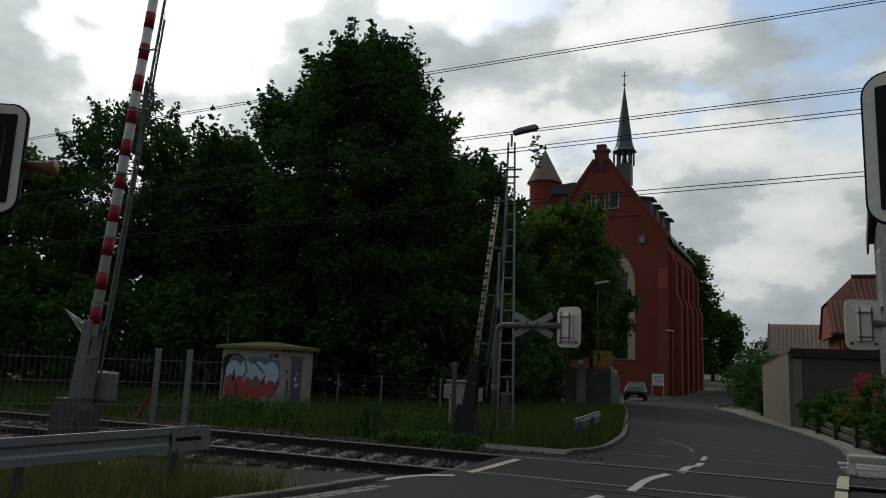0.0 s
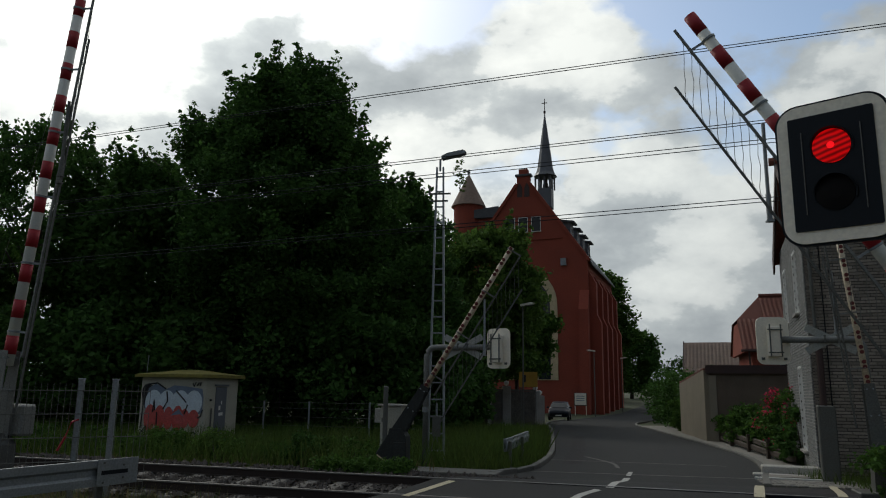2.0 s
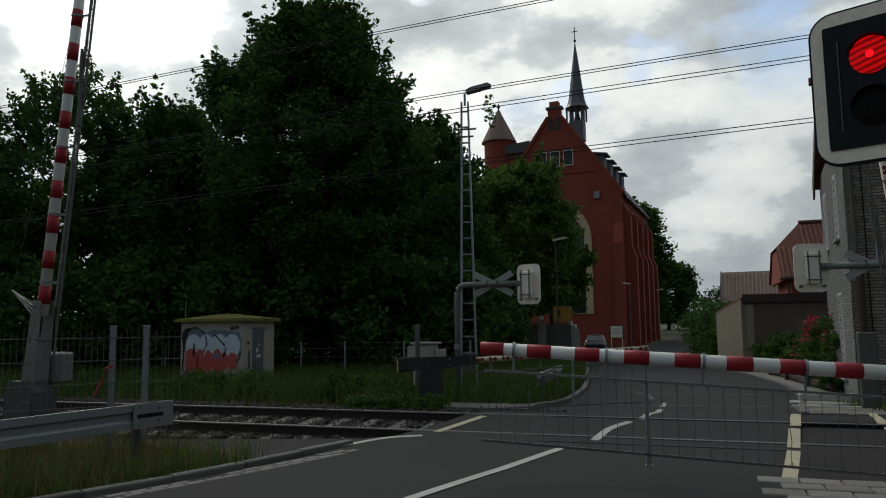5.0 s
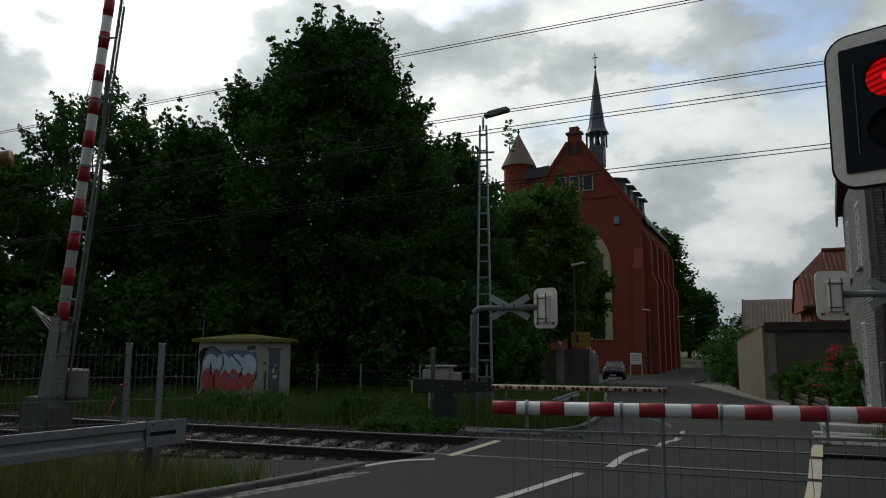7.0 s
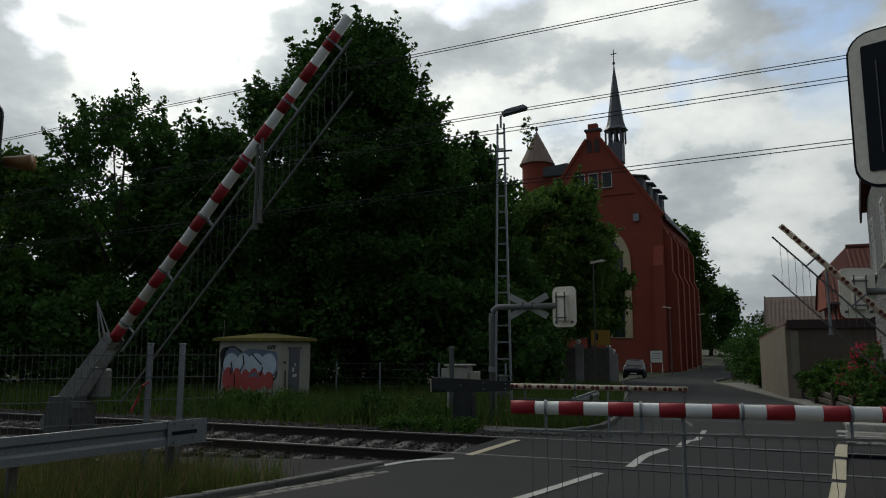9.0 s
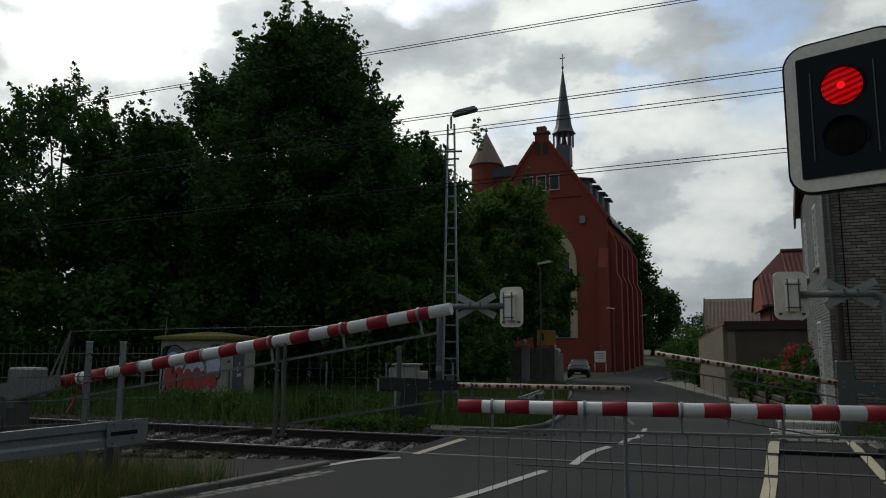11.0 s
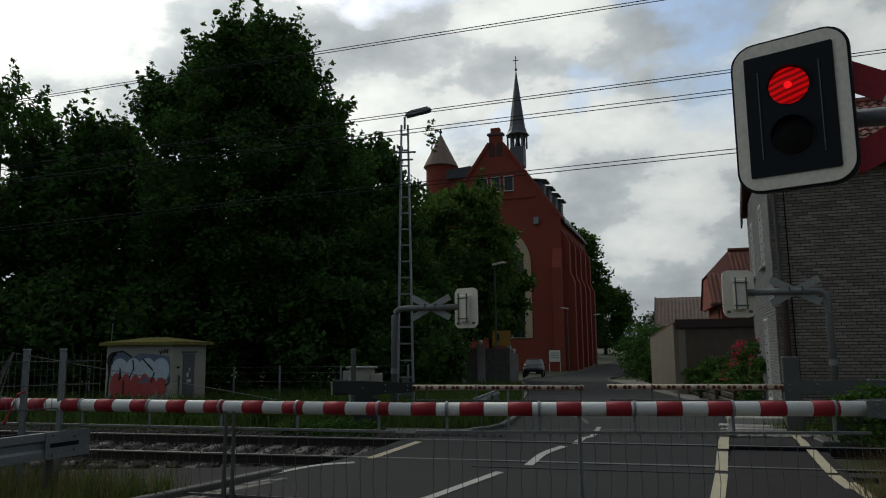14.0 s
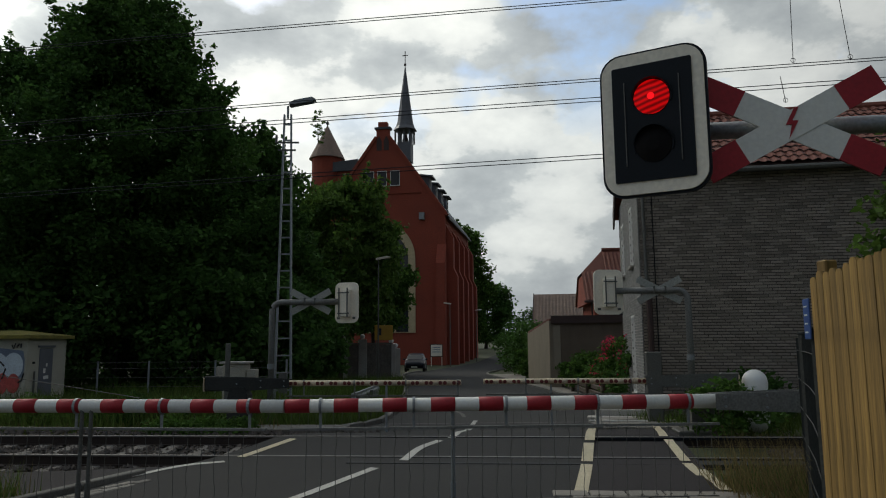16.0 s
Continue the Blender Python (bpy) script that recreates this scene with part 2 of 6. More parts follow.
def lens_bands():
    """Slanting prism bands of the lit lens."""
    nt = LAMP_RED.node_tree
    tc, mp, wv, rg = [nt.nodes.new(k) for k in ("ShaderNodeTexCoord", "ShaderNodeMapping", "ShaderNodeTexWave", "ShaderNodeMapRange")]
    mp.inputs["Rotation"].default_value = (0, radians(20), 0)
    wv.wave_type, wv.bands_direction = "BANDS", "Z"
    wv.inputs["Scale"].default_value, wv.inputs["Distortion"].default_value = 9.0, 1.5
    rg.inputs["To Min"].default_value, rg.inputs["To Max"].default_value = 0.10, 0.5
    nt.links.new(tc.outputs["Object"], mp.inputs["Vector"])
    nt.links.new(mp.outputs["Vector"], wv.inputs["Vector"])
    nt.links.new(wv.outputs["Fac"], rg.inputs["Value"])
    b = nt.nodes["Principled BSDF"]
    nt.links.new(rg.outputs["Result"], b.inputs["Emission Strength"])
    for l in list(b.inputs["Base Color"].links):
        nt.links.remove(l)
    b.inputs["Base Color"].default_value = (0.06, 0.001, 0.002, 1)


lens_bands()
LAMP_CORE = mat("lit_lens_core", (1.0, 0.008, 0.015), 0.6, var=0.05, bump=0, glow=0.8, spec=0.1)
CAR_PAINT = mat("dark_car_paint", (0.010, 0.014, 0.024), 0.35, 0.0, var=0.1, bump=0, spec=0.25)
TYRE = mat("tyre_rubber", (0.015, 0.015, 0.015), 0.9, var=0.2)
YELLOW = mat("yellow_board", (0.38, 0.22, 0.02), 0.6, var=0.2)
DOME_W = mat("white_plastic_dome", (0.75, 0.75, 0.72), 0.4, var=0.08, bump=0.01)
BLUE = mat("blue_enamel", (0.03, 0.08, 0.26), 0.4, var=0.15, bump=0.01)
ORANGE = mat("amber_plastic", (0.22, 0.11, 0.03), 0.4, var=0.2)


# ---- mesh helpers ----
def part(name, bm, material, parent=None, label="", smooth=False):
    me = bpy.data.meshes.new(name)
    bm.normal_update()
    bm.to_mesh(me)
    bm.free()
    if smooth:
        for p in me.polygons:
            p.use_smooth = True
    me.materials.append(material)
    ob = new(name, me)
    if parent is not None:
        ob.parent = parent
    if label:
        ob["label"] = label
    return ob


def shared(name, me, parent, m=None):
    ob = new(name, me)
    ob.parent = parent
    if m is not None:
        ob.matrix_basis = m
    return ob


def thing(name, m, label, category, group="", kind=""):
    e = new(name)
    e.empty_display_size = 0.2
    e.matrix_basis = m
    return tagged(e, label, category, group, kind)


def box(bm, cx, cy, cz, sx, sy, sz, m=None, bevel=0.0):
    """A box by its centre and sizes, its edges bevelled."""
    r = bmesh.ops.create_cube(bm, size=1.0)
    vs = r["verts"]
    bmesh.ops.scale(bm, vec=(sx, sy, sz), verts=vs)
    if bevel:
        es = list({e for v in vs for e in v.link_edges})
        rr = bmesh.ops.bevel(bm, geom=es, offset=bevel, segments=1, affect="EDGES", profile=0.5)
        vs = list({v for f in rr["faces"] for v in f.verts} | {v for v in vs if v.is_valid})
    bmesh.ops.translate(bm, vec=(cx, cy, cz), verts=vs)
    if m is not None:
        bmesh.ops.transform(bm, matrix=m, verts=vs)
    return bm


def nb():
    return bmesh.new()


def tube(bm, pts, r, n=10, r2=None):
    """A round bar along points, with mitred corners and closed ends."""
    pts = [Vector(p) for p in pts]
    rings = []
    for i, p in enumerate(pts):
        d = (pts[min(i + 1, len(pts) - 1)] - pts[max(i - 1, 0)]).normalized()
        ref = Vector((0, 0, 1)) if abs(d.z) < 0.9 else Vector((1, 0, 0))
        a = d.cross(ref).normalized()
        b = d.cross(a).normalized()
        rr = r if r2 is None else r + (r2 - r) * i / max(1, len(pts) - 1)
        rings.append([bm.verts.new(p + (a * math.cos(2 * math.pi * k / n) + b * math.sin(2 * math.pi * k / n)) * rr) for k in range(n)])
    for q, w in zip(rings, rings[1:]):
        for k in range(n):
            bm.faces.new((q[k], q[(k + 1) % n], w[(k + 1) % n], w[k]))
    bm.faces.new(rings[0][::-1])
    bm.faces.new(rings[-1])
    return bm


def prism(bm, poly, h0, h1, m=None):
    """A plan outline raised from h0 to h1."""
    lo = [bm.verts.new((x, y, h0)) for x, y in poly]
    hi = [bm.verts.new((x, y, h1)) for x, y in poly]
    k = len(poly)
    for i in range(k):
        bm.faces.new((lo[i], lo[(i + 1) % k], hi[(i + 1) % k], hi[i]))
    bm.faces.new(lo[::-1])
    bm.faces.new(hi)
    if m is not None:
        bmesh.ops.transform(bm, matrix=m, verts=lo + hi)
    bmesh.ops.recalc_face_normals(bm, faces=bm.faces)
    return bm


STAND = pose(0, 0, 0, 90, 0, 0)   # lifts a plan outline upright: its y becomes z


def upright(x, y, z, rz=0):
    return pose(x, y, z, 0, 0, rz) @ STAND


def arc(cx, cy, r, a0, a1, n=8):
    return [(cx + r * math.cos(radians(a0 + (a1 - a0) * i / n)), cy + r * math.sin(radians(a0 + (a1 - a0) * i / n))) for i in range(n + 1)]


def rounded(w, h, r, n=6):
    return (arc(w / 2 - r, h / 2 - r, r, 0, 90, n) + arc(-w / 2 + r, h / 2 - r, r, 90, 180, n)
            + arc(-w / 2 + r, -h / 2 + r, r, 180, 270, n) + arc(w / 2 - r, -h / 2 + r, r, 270, 360, n))


def gz(y):
    return float(np.interp(y, [-60, 13, 18, 40, 60, 80, 130, 400], [0, 0, -0.12, -0.35, -0.55, -0.5, 1.0, 6.0]))


TRACK = -17.5
U = Vector((math.cos(radians(TRACK)), math.sin(radians(TRACK)), 0))
V = Vector((-U.y, U.x, 0))


def tr(u, n, z=0.0):
    """A place from its run along the track, its distance across it and its height."""
    return U * u + V * n + Vector((0, 0, z))


N_ = lambda x, y: x * V.x + y * V.y   # distance across the track


def resample(pts, step):
    out = []
    for a, b in zip(pts, pts[1:]):
        a, b = Vector(a), Vector(b)
        k = max(1, int((b - a).length / step))
        out += [a + (b - a) * i / k for i in range(k)]
    return out + [Vector(pts[-1])]


def smooth_line(pts, n=6):
    """A Catmull-Rom line through plan points."""
    P = [Vector(p) for p in pts]
    P = [P[0] * 2 - P[1]] + P + [P[-1] * 2 - P[-2]]
    out = []
    for i in range(1, len(P) - 2):
        for k in range(n):
            t = k / n
            a, b, c, d = P[i - 1:i + 3]
            out.append(0.5 * (2 * b + (c - a) * t + (2 * a - 5 * b + 4 * c - d) * t * t + (3 * b - a - 3 * c + d) * t ** 3))
    return out + [P[-2]]


def offset_line(pts, d):
    out = []
    for i, p in enumerate(pts):
        t = (pts[min(i + 1, len(pts) - 1)] - pts[max(i - 1, 0)]).normalized()
        out.append(Vector((p.x - t.y * d, p.y + t.x * d)))
    return out
# ---- ground, road, track ----
def hump(x, y):
    n = x * V.x + y * V.y
    return float(np.interp(n, [8.6, 10.2, 11.0, 12.5, 13.4, 15.2], [0, 0.03, 0.065, 0.165, 0.13, 0])) if -15 < x < 20 else 0.0


def G(x, y):
    return gz(y) + hump(x, y)


def strip(name, left, right, material, lift, parent=None, label="", cols=8, skirt=0.0):
    """A strip between two plan lines of equal count, laid on the ground; skirt: depth of its edges."""
    bm = nb()
    rows = []
    for a, b in zip(left, right):
        row = []
        for k in range(cols + 1):
            p = Vector(a[:2]).lerp(Vector(b[:2]), k / cols)
            row.append(bm.verts.new((p.x, p.y, G(p.x, p.y) + lift)))
        if skirt:
            row.insert(0, bm.verts.new(row[0].co - Vector((0, 0, skirt))))
            row.append(bm.verts.new(row[-1].co - Vector((0, 0, skirt))))
        rows.append(row)
    for q, w in zip(rows, rows[1:]):
        for k in range(len(q) - 1):
            bm.faces.new((q[k], w[k], w[k + 1], q[k + 1]))
    if skirt:
        for q in (rows[0], rows[-1]):
            lo = [bm.verts.new(v.co - Vector((0, 0, skirt))) for v in q[1:-1]]
            for k in range(len(lo) - 1):
                bm.faces.new((q[k + 1], q[k + 2], lo[k + 1], lo[k]))
    ob = part(name, bm, material, parent)
    if parent is None:
        tagged(ob, label, kind="structure")
    return ob


def stripe(name, pts, width, material, parent, lift=0.022):
    pts = [Vector(p) for p in pts]
    pts = smooth_line(pts) if len(pts) > 2 else resample(pts, 0.3)
    return strip(name, offset_line(pts, width / 2), offset_line(pts, -width / 2), material, lift, parent, cols=1)


def build_ground():
    xs = np.concatenate([np.linspace(-700, -40, 12), np.arange(-38, 40, 1.0), np.linspace(42, 700, 12)])
    ys = np.concatenate([np.linspace(-300, -12, 8), np.arange(-10, 40, 0.7), np.linspace(41, 140, 40), np.linspace(160, 1500, 12)])
    bm = nb()
    grid = []
    for y in ys:
        row = []
        for x in xs:
            n = x * V.x + y * V.y
            dip = float(np.interp(n, [8.9, 9.9, 13.6, 15.0], [0.03, 0.22, 0.17, 0.03]))
            z = gz(y) - dip + 0.05 * noise.noise((x * 0.4, y * 0.4, 0)) - 0.03
            row.append(bm.verts.new((x, y, z)))
        grid.append(row)
    for a, b in zip(grid, grid[1:]):
        for k in range(len(xs) - 1):
            bm.faces.new((a[k], a[k + 1], b[k + 1], b[k]))
    tagged(part("ground", bm, SOIL, smooth=True), "grassy earth ground with dry patches beside the railway", kind="structure")


build_ground()
LEFT = smooth_line([(-10.5, -8), (-8.4, 0), (-6.6, 3.6), (-4.6, 6.7), (-3.1, 8.5), (-1.6, 10.7), (-0.5, 12.2), (0.3, 13.6), (1.0, 15.2), (2.0, 16.5),
                    (2.7, 18.2), (4.05, 23.9), (6.7, 39.6), (8.7, 52.4), (12.5, 62), (17.0, 71), (21.0, 80), (27.5, 95), (35, 112), (44, 130)], 7)
RIGHT = smooth_line([(1.6, -8), (1.7, 0), (2.0, 3.0), (2.6, 5.7), (3.4, 7.7), (4.5, 10.1), (5.4, 12.1), (6.0, 13.4), (6.7, 15.0), (7.3, 16.4),
                     (8.0, 17.9), (9.9, 24), (12.4, 39.4), (14.6, 52), (18.5, 61), (22.8, 69), (27, 78), (34, 93), (42, 110), (52, 128)], 7)
road = strip("road", LEFT, RIGHT, ASPHALT, 0.012, label="worn grey asphalt road curving past the crossing", cols=16, skirt=0.35)
# footway part of the crossing
foot = strip("pavement", [Vector(p) for p in ((3.62, 8.2), (4.5, 10.1), (5.4, 12.1), (6.25, 13.95))],
             [Vector(p) for p in ((5.05, 7.7), (5.85, 9.6), (6.75, 11.7), (7.7, 13.7))], ASPHALT_NEW, 0.013, label="dark asphalt footway over the rails", cols=6, skirt=0.35)
# markings
stripe("centre_line", [(-1.9, 5.4), (-0.17, 8.04), (0.53, 9.06), (1.37, 10.27)], 0.13, LINE, road)
stripe("centre_dash", [(1.83, 10.66), (2.20, 11.43), (2.63, 11.93)], 0.13, LINE, road)
stripe("centre_dash", [(2.86, 12.07), (4.04, 15.36)], 0.13, LINE, road)
stripe("centre_dash", [(4.21, 15.89), (4.55, 16.93)], 0.10, LINE, road)
stripe("edge_line", [(-1.81, 10.54), (-1.26, 11.14), (-0.68, 11.29)], 0.12, LINE, road)
stripe("edge_line", [(-0.47, 11.57), (0.31, 12.78)], 0.14, LINE_Y, road)
stripe("faded_arrow", [(4.55, 18.0), (4.75, 19.5), (4.5, 21.5)], 0.10, KERB, road)
stripe("footway_line", [(6.24, 14.10), (4.95, 11.25)], 0.16, LINE_Y, road, 0.024)
stripe("footway_line", [(4.85, 11.06), (4.30, 9.87)], 0.16, LINE_Y, road, 0.024)
stripe("footway_line", [(4.22, 9.69), (3.48, 8.15)], 0.16, LINE_Y, road, 0.024)
stripe("footway_line", [(7.66, 14.10), (6.25, 11.25)], 0.14, LINE_Y, foot, 0.026)
stripe("footway_line", [(6.15, 10.93), (5.61, 9.51)], 0.14, LINE_Y, foot, 0.026)
stripe("footway_line", [(5.55, 9.37), (5.31, 8.62)], 0.14, LINE_Y, foot, 0.026)
stripe("footway_line", [(5.50, 8.97), (5.12, 7.82)], 0.14, LINE_Y, foot, 0.026)
stripe("stop_line", [(1.9, 16.9), (7.1, 15.5)], 0.08, KERB, road)
stripe("repair_seam", [(3.0, 20.4), (7.6, 18.9)], 0.06, KERB, road)
stripe("repair_seam", [(-2.6, 7.2), (2.8, 6.2)], 0.04, PANEL, road)
stripe("repair_patch", [(3.6, 19.0), (5.0, 25.0), (6.9, 34.0)], 0.5, ASPHALT_NEW, road, 0.018)


def kerb_stones(name, pts, side, label, w=0.14, h=0.11, step=0.95):
    """A row of single kerb stones along a plan line."""
    e = thing(name, Matrix(), label, "kerb", kind="structure")
    pts = resample(pts, 0.05)
    run, last = 0.0, pts[0]
    for a, b in zip(pts, pts[1:]):
        run += (b - a).length
        if run >= step:
            d = b - last
            mid = (b + last) / 2
            bm = nb()
            box(bm, 0, 0, 0, d.length - 0.012, w, 0.3, bevel=0.015)
            o = part("kerb_stone", bm, KERB, e)
            o.matrix_basis = pose(mid.x, mid.y, G(mid.x, mid.y) + h - 0.15 + random.uniform(-0.006, 0.006), 0, 0, math.degrees(math.atan2(d.y, d.x)))
            run, last = 0.0, b
    return e


def clip(pts, y0, y1):
    return [p for p in pts if y0 <= p.y <= y1]


kerb_stones("kerb", clip(offset_line(LEFT, 0.12), -6, 11.0), 1, "weathered concrete kerb along the grass verge", h=0.075)
kerb_stones("kerb", clip(offset_line(LEFT, 0.09), 15.6, 60), 1, "weathered concrete kerb round the grass island")
kerb_stones("kerb", clip(offset_line(RIGHT, -0.09), 14.2, 60), 1, "low concrete kerb beside the footpath", h=0.06)
# footpath on the far side of the track
PATH_R = smooth_line([(8.1, 14.3), (8.8, 16.2), (9.5, 18.4), (10.5, 22.1), (12.0, 28.5), (14.0, 39.0), (16.0, 50)], 6)
_l = [p for p in offset_line(RIGHT, -0.17) if 15.7 <= p.y <= 50]
_ys = [p.y for p in _l]
_r = [Vector((float(np.interp(y, [q.y for q in PATH_R], [q.x for q in PATH_R])), y)) for y in _ys]
footpath = strip("footpath", _l, _r, PAVING, 0.045, label="worn beige footpath rising beside the road", cols=5, skirt=0.3)


def pavers(name, origin, rz, nx, ny, sx, sy, gap, material, label, lift, keep=None):
    """Single paving stones laid in rows, each with its own joints."""
    e = thing(name, pose(origin[0], origin[1], 0, 0, 0, rz), label, "paving", kind="structure")
    meshes = []
    for k in range(3):
        bm = nb()
        box(bm, 0, 0, 0, sx - gap, sy - gap, 0.08, bevel=0.012)
        o = part("paver_shape", bm, material)
        meshes.append(o.data)
        bpy.data.objects.remove(o)
    M = e.matrix_basis
    for j in range(ny):
        for i in range(nx):
            x, y = (i + (0.5 if j % 2 else 0)) * sx, j * sy
            w = M @ Vector((x, y, 0))
            if keep and not keep(w):
                continue
            o = shared("paver", random.choice(meshes), e, pose(x, y, G(w.x, w.y) + lift + random.uniform(-0.006, 0.006), random.uniform(-.8, .8), random.uniform(-.8, .8), random.uniform(-1, 1)))
    return e


pavers("brick_paving", (6.55, 14.35), TRACK, 10, 10, 0.2, 0.13, 0.012, PAVING, "small beige pavers at the footpath start", -0.015)
tagged(part("paved_edge", box(nb(), 7.75, 15.35, G(7.7, 15.3) + 0.0, 1.9, 0.14, 0.1, bevel=0.01), LINE), "white painted kerb edge of the footpath", kind="structure")
bpy.data.objects["paved_edge"].matrix_basis = Matrix.Translation((7.75, 15.35, 0)) @ pose(0, 0, 0, 0, 0, TRACK) @ Matrix.Translation((-7.75, -15.35, 0))
pavers("slab_paving", (2.3, 6.9), TRACK, 12, 7, 0.42, 0.3, 0.014, PAVING, "grey paving slabs beside the near footway", -0.01,
       keep=lambda w: w.x > float(np.interp(w.y, [q.y for q in RIGHT[::1]], [q.x for q in RIGHT])) - 0.35 and w.x < 5.5 and N_(w.x, w.y) < 8.95)
pavers("left_gutter", (-4.05, 6.9), 53, 22, 2, 0.24, 0.13, 0.016, PAVING, "row of pale gutter stones along the left kerb", -0.02,
       keep=lambda w: w.x > float(np.interp(w.y, [q.y for q in LEFT], [q.x for q in LEFT])) + 0.1 and w.y < 10.2)
# dark asphalt apron by the near verge
apron = strip("apron", [Vector(p) for p in ((-6.5, 9.6), (-6.6, 10.6), (-6.7, 11.5))], [Vector(p) for p in ((-2.4, 9.6), (-1.75, 10.5), (-1.15, 11.2))], ASPHALT_NEW, 0.006, label="dark asphalt strip beside the rails", cols=6, skirt=0.3)
far_apron = tagged(part("concrete_slab", box(nb(), 0, 0, 0, 2.2, 0.9, 0.16, bevel=0.015), KERB), "concrete slab at the track edge", kind="structure")
far_apron.matrix_basis = pose(0.35, 15.85, -0.05, 0, 0, TRACK)


def build_track():
    e = thing("railway_track", Matrix(), "single railway track with rusty rails on ballast", "railway", kind="structure")
    for n, z in ((11.02, 0.085), (12.52, 0.185)):
        web, head = nb(), nb()
        rot = pose(0, 0, 0, 0, 0, TRACK)
        c = tr(0, n)
        base = Matrix.Translation((c.x, c.y, z)) @ rot
        box(web, 0, 0, -0.085, 130, 0.016, 0.12, m=base)
        box(web, 0, 0, -0.153, 130, 0.15, 0.016, m=base)
        box(head, 0, 0, -0.014, 130, 0.066, 0.03, m=base, bevel=0.006)
        part("rail_web", web, RUST, e)
        part("rail_head", head, RAILTOP, e)
        # solid black strip: the shade inside the open wheel groove, put in as colour
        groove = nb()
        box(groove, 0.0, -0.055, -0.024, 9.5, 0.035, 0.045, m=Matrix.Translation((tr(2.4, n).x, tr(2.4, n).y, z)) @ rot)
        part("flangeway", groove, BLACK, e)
        if n < 12:
            pan = nb()
            box(pan, 0, -0.29, -0.035, 8.9, 0.36, 0.04, m=Matrix.Translation((tr(2.2, n).x, tr(2.2, n).y, z - 0.008)) @ rot)
            part("rubber_panel", pan, PANEL, e)
            edge = nb()
            box(edge, 0, -0.49, -0.035, 8.9, 0.02, 0.046, m=Matrix.Translation((tr(2.2, n).x, tr(2.2, n).y, z - 0.008)) @ rot)
            part("panel_edge", edge, PANEL, e)
        else:
            edge = nb()
            box(edge, 0, 0.2, -0.035, 8.9, 0.02, 0.046, m=Matrix.Translation((tr(2.2, n).x, tr(2.2, n).y, z - 0.002)) @ rot)
            part("panel_edge", edge, PANEL, e)
    bm = nb()
    box(bm, 0, 0, 0, 0.26, 2.5, 0.18, bevel=0.03)
    o = part("sleeper_shape", bm, SLEEPER)
    me = o.data
    bpy.data.objects.remove(o)
    us = [-2.05 - 0.6 * k for k in range(26)] + [6.6 + 0.6 * k for k in range(12)]
    for u in us:
        p = tr(u, 11.8)
        shared("sleeper", me, e, Matrix.Translation((p.x, p.y, -0.1)) @ pose(0, 0, 0, 3.8, 0, TRACK + random.uniform(-0.5, 0.5)))
    return e


track = build_track()


def quads(name, verts, k, material, parent=None):
    """One mesh of many loose faces of k corners, from an array (faces, k, 3)."""
    n = len(verts)
    me = bpy.data.meshes.new(name)
    me.vertices.add(n * k)
    me.vertices.foreach_set("co", np.ascontiguousarray(verts, dtype=np.float32).ravel())
    me.loops.add(n * k)
    me.loops.foreach_set("vertex_index", np.arange(n * k, dtype=np.int32))
    me.polygons.add(n)
    me.polygons.foreach_set("loop_start", np.arange(0, n * k, k, dtype=np.int32))
    me.polygons.foreach_set("loop_total", np.full(n, k, dtype=np.int32))
    me.update(calc_edges=True)
    me.materials.append(material)
    ob = new(name, me)
    if parent is not None:
        ob.parent = parent
    return ob


def rocks(name, centres, sizes, material, label):
    """Loose stones: squashed octahedra in one mesh."""
    rng = np.random.default_rng(4)
    n = len(centres)
    axes = np.array([[1, 0, 0], [-1, 0, 0], [0, 1, 0], [0, -1, 0], [0, 0, 1], [0, 0, -1]], float)
    v = axes[None] * rng.uniform(0.6, 1.3, (n, 6, 1)) * sizes[:, None, None] + rng.normal(0, 0.15, (n, 6, 3)) * sizes[:, None, None] + centres[:, None]
    f = np.array([[0, 2, 4], [2, 1, 4], [1, 3, 4], [3, 0, 4], [2, 0, 5], [1, 2, 5], [3, 1, 5], [0, 3, 5]])
    me = bpy.data.meshes.new(name)
    me.from_pydata(v.reshape(-1, 3).tolist(), [], (f[None] + 6 * np.arange(n)[:, None, None]).reshape(-1, 3).tolist())
    me.materials.append(material)
    return tagged(new(name, me), label, "ballast", kind="stuff")


def ballast():
    rng = np.random.default_rng(2)
    out = []
    for u0, u1, cnt in ((-19, -1.6, 13000), (4.0, 15, 9000)):
        u, n = rng.uniform(u0, u1, cnt), rng.uniform(9.9, 13.9, cnt)
        ok = ~((u > -2.4) & (n > 12.9)) | (u < -2.4)
        if u0 < 0:
            ok &= u < np.interp(n, [9.9, 11, 12.5, 13.9], [-4.3, -3.3, -3.4, -2.6]) + 0.4
        else:
            ok &= u > np.interp(n, [9.9, 13.9], [3.2, 4.4]) + 0.2
        z = -0.105 + 0.09 * (n - 11) / 1.5 + rng.uniform(0, 0.05, cnt) - 0.10 * (n < 10.6)
        z[(np.abs(n - 11.02) < 0.13) | (np.abs(n - 12.52) < 0.13)] -= 0.05
        w = np.stack([U.x * u + V.x * n, U.y * u + V.y * n, z], 1)[ok]
        out.append(w)
    c = np.concatenate(out)
    rocks("ballast", c, rng.uniform(0.025, 0.055, len(c)), BALLAST, "grey-brown crushed stone ballast between the sleepers")


ballast()

